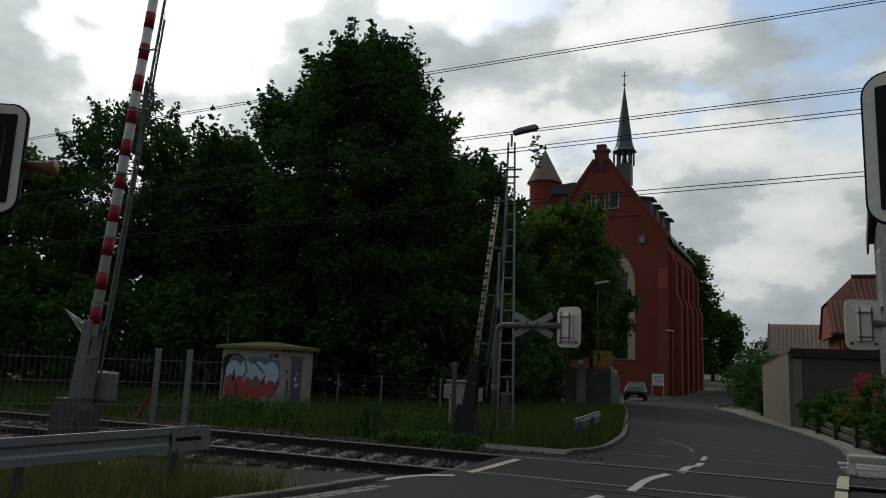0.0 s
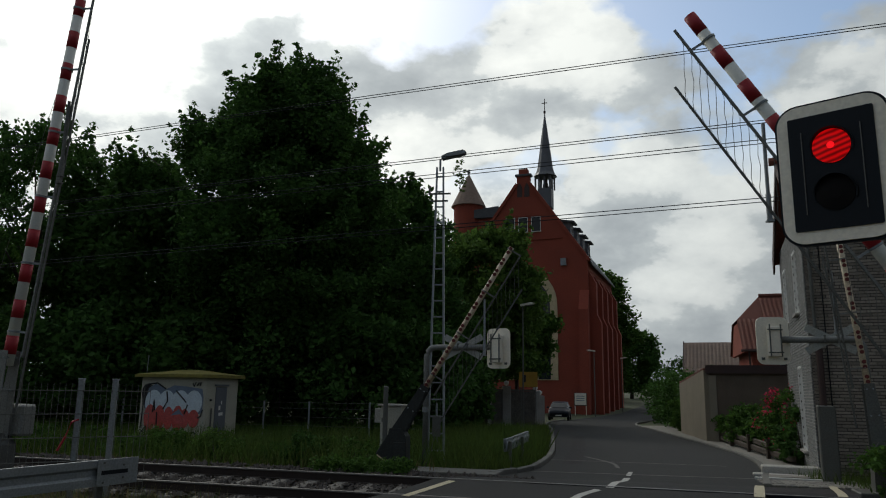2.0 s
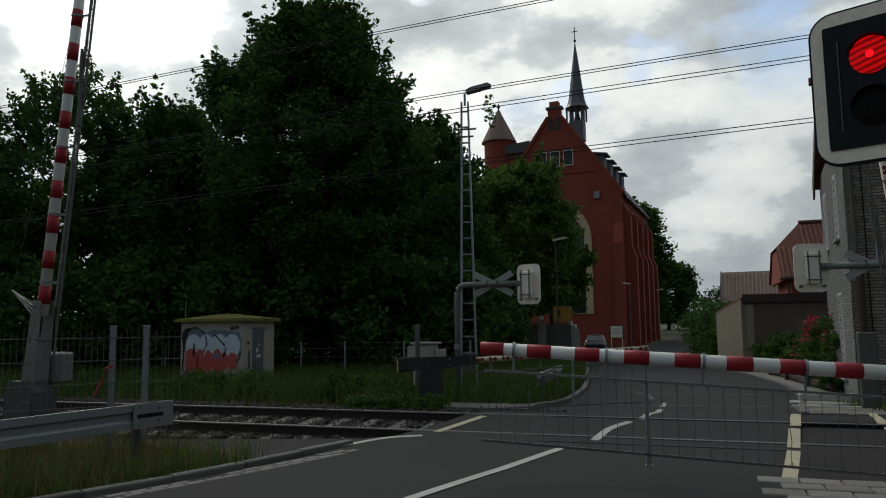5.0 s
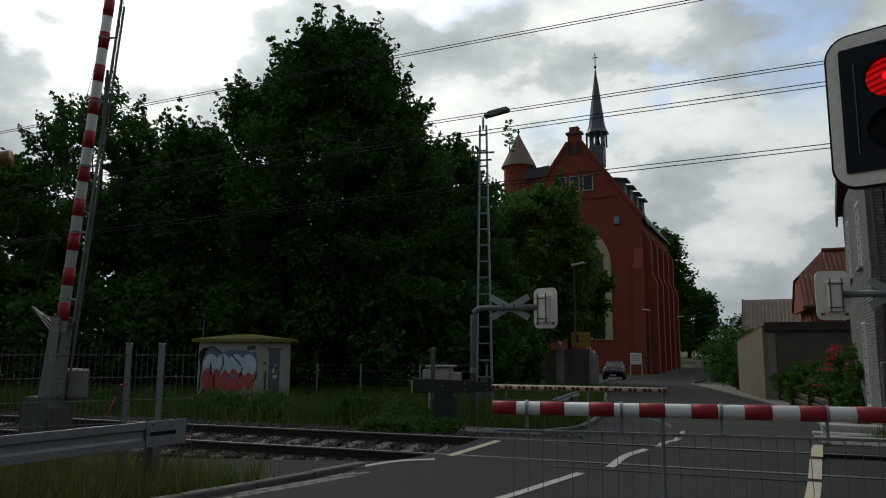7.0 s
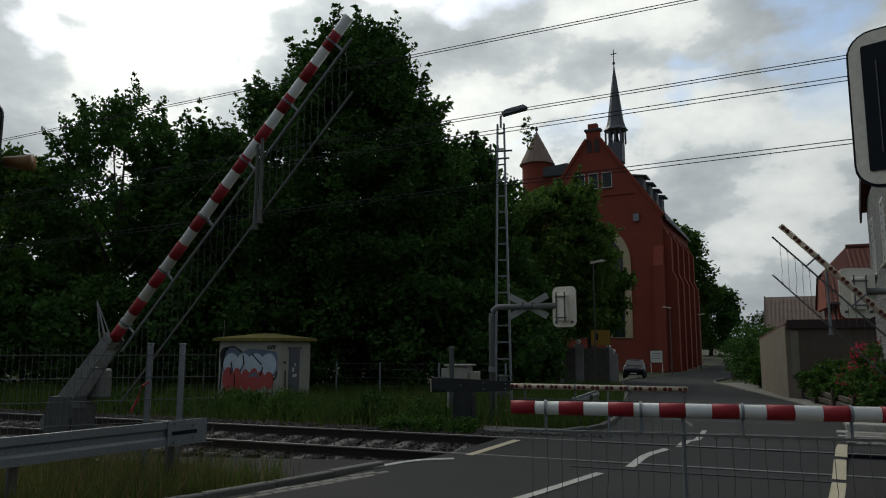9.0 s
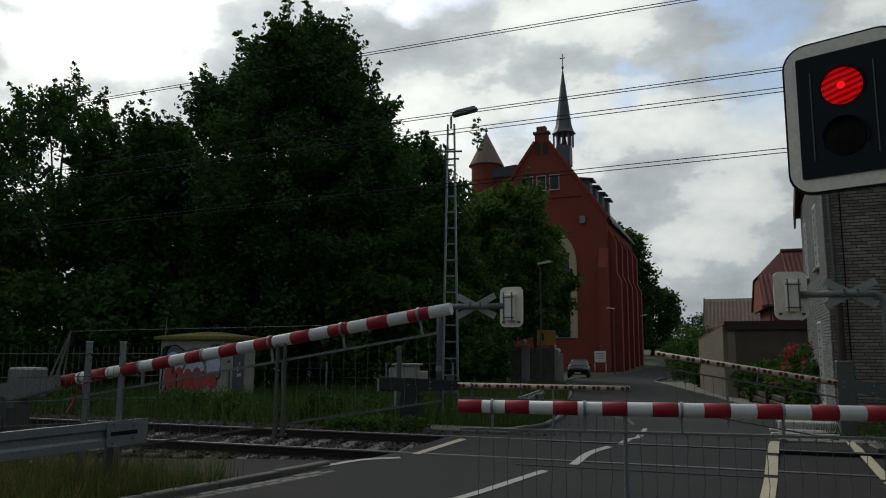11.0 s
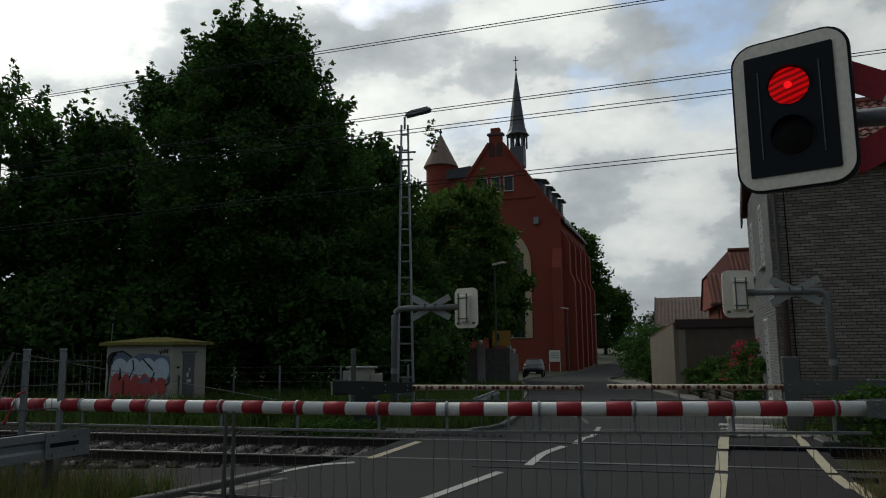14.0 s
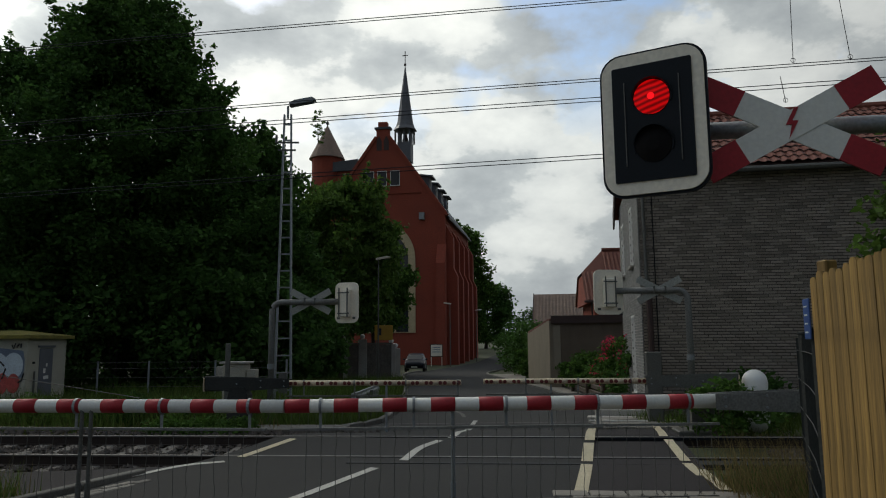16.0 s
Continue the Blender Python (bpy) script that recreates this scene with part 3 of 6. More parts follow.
# ---- barriers ----
CLOSING = [(0.0, 83.5), (0.55, 83.0), (1.0, 78.0), (1.5, 68.8), (2.0, 57.6), (2.5, 45.8), (3.0, 34.8), (3.5, 25.1), (4.0, 15.7), (4.5, 8.4), (5.0, 3.8), (5.4, 1.2), (5.8, 0.0)]
FIRST = CLOSING + [(16.0, 0.0)]
SECOND = [(0.0, 84.5)] + [(t + 6.58, a + (1.0 if a > 80 else 0)) for t, a in CLOSING] + [(16.0, 0.0)]
MOVING = []


def wire_mesh(length, seed):
    rng = random.Random(seed)
    bm = nb()
    pts = []
    for k in range(7):
        pts.append((rng.uniform(-0.012, 0.012) * (0 < k < 6), rng.uniform(-0.01, 0.01), -length * k / 6))
    tube(bm, pts, 0.0035, 4)
    for z in (-0.02, -length + 0.02):
        tube(bm, [(0.018 * math.cos(a * math.pi / 3), 0, z + 0.02 * math.sin(a * math.pi / 3)) for a in range(7)], 0.003, 4)
    return bm


def barrier(px, py, zp, rz, length, s0, keys, near, prop_at, tip_gap, label, group, wire_step=0.16, drop=0.78, ground=0.0):
    """A lifting barrier: housing, keyed arm with coloured bands, hanging skirt. x runs from the pivot to the tip."""
    e = thing("level_crossing_barrier", pose(px, py, ground, 0, 0, rz), label, "barrier", group)
    zp -= ground
    dull = DRIVE_D if px < 0 else STEEL_D
    r = 0.08 if near else 0.058
    # housing
    bm = nb()
    q = 1.0 if near else 0.7
    prism(bm, [(-0.32 * q, 0.0), (0.3 * q, 0.0), (0.27 * q, zp - 0.22), (0.12 * q, zp - 0.06), (-0.25 * q, zp - 0.06), (-0.32 * q, zp - 0.3)], -0.2 * q, 0.2 * q, m=upright(-0.05, 0, 0))
    part("housing", bm, HOUSING if near else dull, e, "dark grey steel drive housing")
    part("housing_door", box(nb(), 0.0, -0.21 * q, zp * 0.42, 0.4 * q, 0.02, zp * 0.5, bevel=0.006), HOUSING if near else dull, e)
    if near:
        part("drive_box", box(nb(), 0.05, 0.27, zp + 0.12, 0.55, 0.26, 0.45, bevel=0.03), STEEL_M, e, "pale grey drive box")
    part("foundation", box(nb(), 0, 0, -0.05, 0.9, 0.7, 0.2, bevel=0.02), STEEL_D, e)
    arm = part("arm", tube(nb(), [(s0, 0, 0), (length * 0.55, 0, 0), (length, 0, 0)], r, 18, r * 0.9), WHITE if near else CREAM, e,
               "red and white banded round arm" if near else "aged cream arm back with paired red reflectors", smooth=False)
    for p in arm.data.polygons:
        p.use_smooth = len(p.vertices) == 4
    for side in (-1, 1):
        pl = nb()
        prism(pl, [(-0.75, -0.10), (-0.2, -0.16), (s0 + 0.22, -0.085), (s0 + 0.22, 0.085), (-0.2, 0.13), (-0.75, 0.12)], -0.008, 0.008, m=upright(0, side * (r + 0.03), 0))
        part("yoke_plate", pl, STEEL_M if near else dull, arm, "galvanised yoke plate with bolts")
    for bx, bz in ((s0 + 0.12, 0.05), (s0 + 0.12, -0.05), (s0 - 0.35, 0.06), (s0 - 0.35, -0.07), (-0.1, 0.0)):
        part("bolt", tube(nb(), [(bx, -r - 0.055, bz), (bx, r + 0.055, bz)], 0.016, 6), STEEL, arm)
    part("counterweight", box(nb(), -0.62, 0, 0.0, 0.34, 2 * r + 0.03, 0.3, bevel=0.02), STEEL_D if near else dull, arm)
    if not near:
        part("end_flag", box(nb(), -0.78, 0, -0.02, 0.02, 0.22, 0.26, bevel=0.004), CREAM, arm, "yellowed end plate")
    if near == 2:
        for side in (-0.05, 0.05):
            part("stay", tube(nb(), [(s0 - 0.05, side, 0.07), (s0 + 0.33, 0, 0.68), (s0 + 0.1, side, 0.08)], 0.013, 6), STEEL_M, arm)
        part("stay_wire", tube(nb(), [(s0 + 0.33, 0, 0.68), (5.2, 0, 0.09)], 0.004, 4), STEEL_D, arm, "thin bracing wire")
    if near:
        s = length - (0.265 if near == 1 else 0.53)
        while s > s0 - 0.05:
            f = [max(0.0, (q - s0) / (length - s0)) for q in (s, s + 0.265)]
            rr = [r * (1 - 0.1 * q) + 0.003 for q in f]
            b = part("red_band", tube(nb(), [(max(s, s0 + 0.02), 0, 0), (s + 0.267, 0, 0)], rr[0], 18, rr[1]), RED, arm)
            for p in b.data.polygons:
                p.use_smooth = len(p.vertices) == 4
            s -= 0.53
    else:
        s, k = s0 + 0.25, 0
        while s < length - 0.1:
            for q in (0, 0.09):
                part("reflector", tube(nb(), [(s + q, -r - 0.006, 0), (s + q, r + 0.006, 0)], 0.037, 12), DOT, arm)
            s += 0.27
    # upper rail of the skirt with its hangers
    hang = 0.25
    part("skirt_rail", box(nb(), (s0 + length - tip_gap) / 2 + 0.1, 0, -hang, length - s0 - tip_gap - 0.1, 0.03, 0.028), STEEL_M if near else STEEL_D, arm)
    s = s0 + 0.5
    while s < length:
        h = nb()
        box(h, s, 0, -hang / 2 - r / 2, 0.03, 0.012, hang - r + 0.02)
        tube(h, [(s - 0.014, 0, 0), (s + 0.014, 0, 0)], r + 0.008, 16)
        part("hanger", h, STEEL if near else STEEL_M, arm)
        s += 1.02
    MOVING.append((arm, [(t, pose(0, 0, zp, 0, -a, 0)) for t, a in keys]))
    low = part("lower_rail", box(nb(), (s0 + length - tip_gap) / 2 + 0.15, 0, 0, length - s0 - tip_gap - 0.1, 0.022, 0.026), STEEL_D, e, "thin lower rail of the hanging skirt")

    def at(s, a, dz):
        c, q = math.cos(radians(a)), math.sin(radians(a))
        return s * c + hang * q, zp + s * q - hang * c + dz

    rows = []
    for t, a in keys:
        x, z = at(0, a, -drop)
        rows.append((t, pose(x, 0, z, 0, -a, 0)))
    MOVING.append((low, rows))
    shapes = []
    for k in range(4):
        o = part("wire_shape", wire_mesh(drop, k), STEEL_D)
        shapes.append(o.data)
        bpy.data.objects.remove(o)
    s, k = s0 + 0.25, 0
    while s < length - tip_gap:
        w = shared("skirt_wire", shapes[k % 4], e)
        MOVING.append((w, [(t, pose(at(s, a, 0)[0], 0, at(s, a, 0)[1])) for t, a in keys]))
        s += wire_step
        k += 1
    for off in ((0.0,) if near != 2 else (-0.05, 0.06)):
        bm = nb()
        tube(bm, [(0, 0, hang + 0.03), (0, 0, 0), (0, 0, -drop * 0.8)], 0.022, 8)
        tube(bm, [(0, 0, -drop * 0.75), (0, 0, -drop + 0.02)], 0.03, 8)
        box(bm, 0, 0, -drop - 0.04, 0.05, 0.05, 0.16)
        box(bm, 0, 0, -drop - 0.125, 0.08, 0.08, 0.02)
        prop = part("hanging_prop", bm, STEEL_D if near == 2 else STEEL, e, "steel prop hanging upright from the arm")
        MOVING.append((prop, [(t, pose(at(prop_at + off, a, 0)[0], -0.04, at(prop_at + off, a, 0)[1])) for t, a in keys]))
    return e


def heading(a, b):
    return math.degrees(math.atan2(b[1] - a[1], b[0] - a[0]))


barrier(6.2, 7.31, 1.06, heading((6.2, 7.31), (0.16, 8.37)), 6.13, 1.17, FIRST, 1, 4.3, 0.1, "red and white barrier arm with wire skirt beside the wooden fence", "crossing barriers")
barrier(-6.36, 10.64, 1.06, heading((-6.36, 10.64), (0.18, 8.36)), 6.9, 0.9, SECOND, 2, 4.6, 0.25, "red and white barrier arm with wire skirt behind the mesh fence", "crossing barriers")
barrier(-0.66, 15.3, 0.97, TRACK, 4.36, 0.74, FIRST, 0, 2.9, 0.1, "pale barrier arm with red reflectors beside the lattice mast", "crossing barriers", 0.17, 0.75, -0.05)
barrier(7.95, 12.98, 0.97, heading((7.95, 12.98), (4.03, 14.22)), 4.13, 0.75, SECOND, 0, 2.8, 0.1, "yellowed barrier arm with red reflectors before the brick house", "crossing barriers", 0.17, 0.75, 0.0)


# ---- light signals ----
def signal(name, base, elbow_z, arm_to, panel_c, panel_rz, cross_c, cross_rz, lit, back, label, group, r=0.055, size=(0.67, 0.95)):
    e = thing(name, Matrix.Translation(base), label, "railway signal", group)
    b = Vector(base)
    W = lambda p: Vector(p) - b
    top = Vector((b.x, b.y, elbow_z))
    tgt = Vector((arm_to[0], arm_to[1], elbow_z))
    d = (tgt - top).normalized()
    R = 0.22
    bend = [top + Vector((0, 0, -R)) + d * (R * (1 - math.cos(radians(k * 15)))) + Vector((0, 0, R * math.sin(radians(k * 15)))) for k in range(7)]
    part("post", tube(nb(), [W(b + Vector((0, 0, -0.3)))] + [W(p) for p in bend] + [W(tgt)], r, 14), STEEL_M if back else STEEL, e, "bent galvanised pipe post", smooth=True)
    part("collar", tube(nb(), [(0, 0, elbow_z * 0.48), (0, 0, elbow_z * 0.48 + 0.12)], r + 0.015, 14), STEEL, e)
    w, h = size
    m = upright(*W(panel_c), panel_rz)
    M = lambda lo, hi, poly: prism(nb(), poly, lo, hi, m=m)
    board = part("board", M(-0.03, 0.0, rounded(w, h, 0.14)), BLACK if not back else RIM, e, "rounded signal board")
    part("rim", M(0.0, 0.012, rounded(w - 0.03, h - 0.03, 0.13)), RIM, board, "pale cream reflective border")
    part("face", M(0.012, 0.022, rounded(w * 0.745, h * 0.80, 0.01, 2)), BLACK, board, "black signal face")
    for k, (dz, mt) in enumerate(((0.155, LAMP_RED if lit else LENS_OFF), (-0.155, LENS_OFF))):
        c = upright(*W(panel_c), panel_rz) @ Vector((0.0, dz * h / 0.95, 0))
        mm = Matrix.Translation(c) @ pose(0, 0, 0, 0, 0, panel_rz) @ STAND
        bm = nb()
        tube(bm, [(0, 0, 0.022), (0, 0, 0.03)], 0.112, 32)
        tube(bm, [(0, 0, 0.03), (0, 0, 0.042)], 0.108, 32, 0.04)
        bmesh.ops.transform(bm, matrix=mm, verts=bm.verts)
        part("lens", bm, mt, board, "glowing red lens" if lit and k == 0 else "dark unlit lens", smooth=False)
        if lit and k == 0:
            bm = nb()
            tube(bm, [(0, 0, 0.042), (0, 0, 0.048)], 0.022, 16)
            bmesh.ops.transform(bm, matrix=mm, verts=bm.verts)
            part("lens_core", bm, LAMP_CORE, board, "bright centre of the lit lens")
        # hood over the upper half of the lens
        bm = nb()
        n = 18
        inn, outr = [], []
        for q in range(n + 1):
            a = radians(-20 + 220 * q / n)
            for rad, lst in ((0.118, inn), (0.128, outr)):
                lst.append((bm.verts.new((rad * math.cos(a), rad * math.sin(a), 0.02)), bm.verts.new((rad * math.cos(a), rad * math.sin(a), 0.034 + 0.035 * max(0, math.sin(a))))))
        for q in range(n):
            bm.faces.new((inn[q][0], inn[q + 1][0], inn[q + 1][1], inn[q][1]))
            bm.faces.new((outr[q][0], outr[q][1], outr[q + 1][1], outr[q + 1][0]))
            bm.faces.new((inn[q][1], inn[q + 1][1], outr[q + 1][1], outr[q][1]))
        bmesh.ops.transform(bm, matrix=mm, verts=bm.verts)
        part("hood", bm, BLACK, board)
    for sx in (-1, 1):
        part("face_trim", box(nb(), sx * w * 0.255, 0.0, 0.026, 0.006, h * 0.58, 0.008, m=m), STEEL_D, board)
    # housing behind the board
    bm = nb()
    box(bm, 0, -0.02, -0.10, 0.26, 0.62, 0.14, m=m, bevel=0.015)
    hs = part("lamp_housing", bm, RIM if back else STEEL_D, e, "cream painted lamp housing")
    for q in (-0.11, 0.11):
        part("mounting_strap", box(nb(), q, 0, -0.185, 0.02, 0.66, 0.03, m=m), STEEL_D, e)
    for q in (-0.25, 0.22):
        part("cross_strap", box(nb(), 0, q, -0.175, 0.3, 0.025, 0.02, m=m), STEEL_D, e)
    for qx in (-1, 1):
        part("clip", box(nb(), qx * w * 0.34, -h * 0.38, -0.045, 0.06, 0.05, 0.03, m=m), STEEL_D, e)
    # St Andrew's cross
    if cross_c:
        for sgn in (-1, 1):
            m2 = upright(*W(cross_c), cross_rz) @ pose(0, 0, 0, 0, 0, sgn * (28 if back else 27.5))
            blade_l = 1.05 if back else 1.17
            lift = 0.0 if sgn < 0 else 0.006
            bm = nb()
            box(bm, 0, 0, lift, blade_l, 0.15 if back else 0.17, 0.012, m=m2)
            blade = part("cross_blade", bm, CROSS_BACK if back else WHITE, e, "grey back of the cross" if back else "white cross blade with red ends")
            if not back:
                for q in (-1, 1):
                    bm = nb()
                    box(bm, q * (blade_l / 2 - 0.125), 0, lift, 0.25, 0.174, 0.016, m=m2)
                    part("red_end", bm, RED, blade)
        if not back:
            bm = nb()
            mm = upright(*W(cross_c), cross_rz)
            prism(bm, [(0.02, 0.11), (-0.035, 0.0), (0.0, 0.0), (-0.02, -0.09), (0.04, 0.025), (0.005, 0.025), (0.045, 0.11)], 0.014, 0.018, m=mm)
            part("lightning_bolt", bm, RED, e, "small red lightning bolt")
        for q in (-0.12, 0.12):
            part("cross_clamp", box(nb(), q, 0, -0.05, 0.03, 0.16, 0.1, m=upright(*W(cross_c), cross_rz)), STEEL_D, e)
    return e


sig = signal("light_signal", (4.2, 3.66, 0), 3.06, (2.45, 4.28, 3.06), (2.392, 4.165, 3.105), -42, (3.18, 3.905, 3.045), -22, True, False,
             "crossing light showing red, cream bordered black board with cross", "crossing lights")
signal("light_signal", (-4.95, 5.9, 0), 3.2, (-4.25, 5.6, 3.2), (-4.38, 5.45, 3.28), 8, None, 0, False, False,
       "unlit crossing light with cream border beside the mesh fence", "crossing lights")
signal("light_signal", (-0.17, 17.45, -0.12), 2.71, (1.45, 16.95, 2.71), (1.52, 16.85, 2.68), 163 - 20, (0.70, 17.2, 2.72), 163, False, True,
       "back of a crossing light and cross beside the lattice mast", "crossing lights", 0.07, (0.62, 0.93))
signal("light_signal", (8.62, 14.25, -0.03), 2.83, (7.05, 14.75, 2.83), (7.02, 14.78, 2.81), 163 + 12, (8.06, 14.44, 2.84), 163, False, True,
       "back of a crossing light and cross before the brick house", "crossing lights", 0.07, (0.66, 0.98))
# ---- near verge: guard rail, mesh fence ----
def guardrail(a, b, post_at, label, top=0.78, h=0.31):
    """A steel guard rail from its end a back to b, with a folded beam and posts."""
    a, b = Vector((*a, 0)), Vector((*b, 0))
    L_ = (b - a).length
    e = thing("guard_rail", pose(a.x, a.y, G(a.x, a.y), 0, 0, heading(a, b)), label, "guard rail", "guard rails")
    prof = [(0, h), (0.05, h), (0.05, h - 0.09), (0.015, h - 0.12), (0.015, h - 0.19), (0.05, h - 0.22), (0.05, 0), (0, 0), (0, 0.09), (-0.02, 0.13), (-0.02, 0.18), (0, 0.22)]
    bm = nb()
    rings = []
    for x in np.linspace(0.0, L_, max(2, int(L_ / 0.8))):
        rings.append([bm.verts.new((x, y, top - h + z)) for y, z in prof])
    for q, w in zip(rings, rings[1:]):
        for k in range(len(prof)):
            bm.faces.new((q[k], q[(k + 1) % len(prof)], w[(k + 1) % len(prof)], w[k]))
    bm.faces.new(rings[0])
    bm.faces.new(rings[-1][::-1])
    bmesh.ops.recalc_face_normals(bm, faces=bm.faces)
    part("beam", bm, STEEL, e, "galvanised folded steel beam")
    part("end_plate", box(nb(), 0.28, 0.062, top - h / 2, 0.62, 0.008, h + 0.01), STEEL, e)
    part("end_slot", box(nb(), 0.33, 0.067, top - h / 2, 0.4, 0.006, 0.05), BLACK, e)
    for bx, bz in ((0.2, 0.06), (0.2, -0.06 + 0.0), (0.5, 0.09), (0.5, -0.09)):
        part("bolt", tube(nb(), [(bx, 0.06, top - h / 2 + bz * 1.3), (bx, 0.078, top - h / 2 + bz * 1.3)], 0.014, 6), STEEL_D, e)
    x = post_at
    while x < L_:
        part("post", box(nb(), x, -0.06, top / 2 - 0.2, 0.1, 0.07, top + 0.3, bevel=0.008), STEEL_D, e)
        x += 2.0
    return e


guardrail((-4.0, 9.75), (-7.6, 2.6), 0.45, "grey galvanised guard rail ending at the crossing verge")
guardrail((1.72, 17.1), (2.75, 20.8), 0.15, "short dull guard rail on the grass island", 0.7, 0.28)


def mesh_fence(pts, height, label, post_rows, step=0.07, mt=STEEL_D):
    e = thing("mesh_fence", Matrix(), label, "fence")
    for a, b in zip(pts, pts[1:]):
        a, b = Vector((*a, 0)), Vector((*b, 0))
        d = b - a
        k = int(d.length / step)
        rods, bars = nb(), nb()
        for i in range(k + 1):
            p = a + d * i / k
            g = G(p.x, p.y)
            tube(rods, [(p.x, p.y, g + 0.03), (p.x, p.y, g + height)], 0.0035, 4)
        for z in np.arange(0.12, height, 0.3):
            for q in (-0.008, 0.008):
                n = Vector((-d.y, d.x, 0)).normalized() * q
                tube(bars, [(a + n) + Vector((0, 0, G(a.x, a.y) + z)), (b + n) + Vector((0, 0, G(b.x, b.y) + z))], 0.005, 4)
        part("mesh_panel", rods, mt, e)["kind"] = "stuff"
        part("mesh_panel", bars, mt, e)["kind"] = "stuff"
    for x, y, h in post_rows:
        g = G(x, y)
        po = part("post", box(nb(), x, y, g + h / 2 - 0.1, 0.065, 0.065, h + 0.2, bevel=0.006), STEEL if mt is STEEL_D else mt, e)
        part("cap", box(nb(), x, y, g + h + 0.012, 0.075, 0.075, 0.025, bevel=0.006), STEEL if mt is STEEL_D else mt, po)
    return e


mesh_fence([(-4.0, 10.15), (-4.42, 9.9), (-6.58, 8.5), (-9.4, 6.7)], 1.72, "galvanised double-bar mesh fence behind the guard rail",
           [(-4.40, 9.93, 1.76), (-4.76, 9.72, 1.76), (-6.9, 8.27, 1.76), (-8.9, 7.0, 1.76)])
mesh_fence([(5.65, 7.15), (4.55, 5.6), (3.5, 4.2)], 1.75, "dark mesh fence panel beside the wooden fence", [(5.1, 6.35, 1.78), (3.5, 4.2, 1.78)], mt=DRIVE_D)
tape = part("warning_tape", tube(tube(nb(), [(-4.72, 9.66, 1.25), (-4.78, 9.6, 1.22), (-4.83, 9.58, 1.05)], 0.014, 5), [(-4.83, 9.58, 1.04), (-4.9, 9.54, 0.86)], 0.016, 5), RED)
tagged(tape, "torn red and white warning tape tied to the fence", "tape")


def back_fence():
    e = thing("wire_fence", Matrix(), "low wire fence with thin grey posts behind the track", "fence")
    pts = [(-16, 27.5), (-13.6, 27.1), (-6.0, 26.6), (-4.3, 26.1), (-2.1, 25.3), (0.2, 24.6)]
    for x, y in pts[2:] + [(-11.2, 27.0)]:
        part("post", tube(nb(), [(x, y, gz(y) - 0.2), (x, y, gz(y) + 1.45)], 0.035, 7), STEEL, e)
    for z in (0.3, 0.6, 0.9, 1.2, 1.4):
        bm = nb()
        tube(bm, [(x, y, gz(y) + z) for x, y in pts], 0.006, 4)
        part("wire", bm, STEEL_D, e)


back_fence()


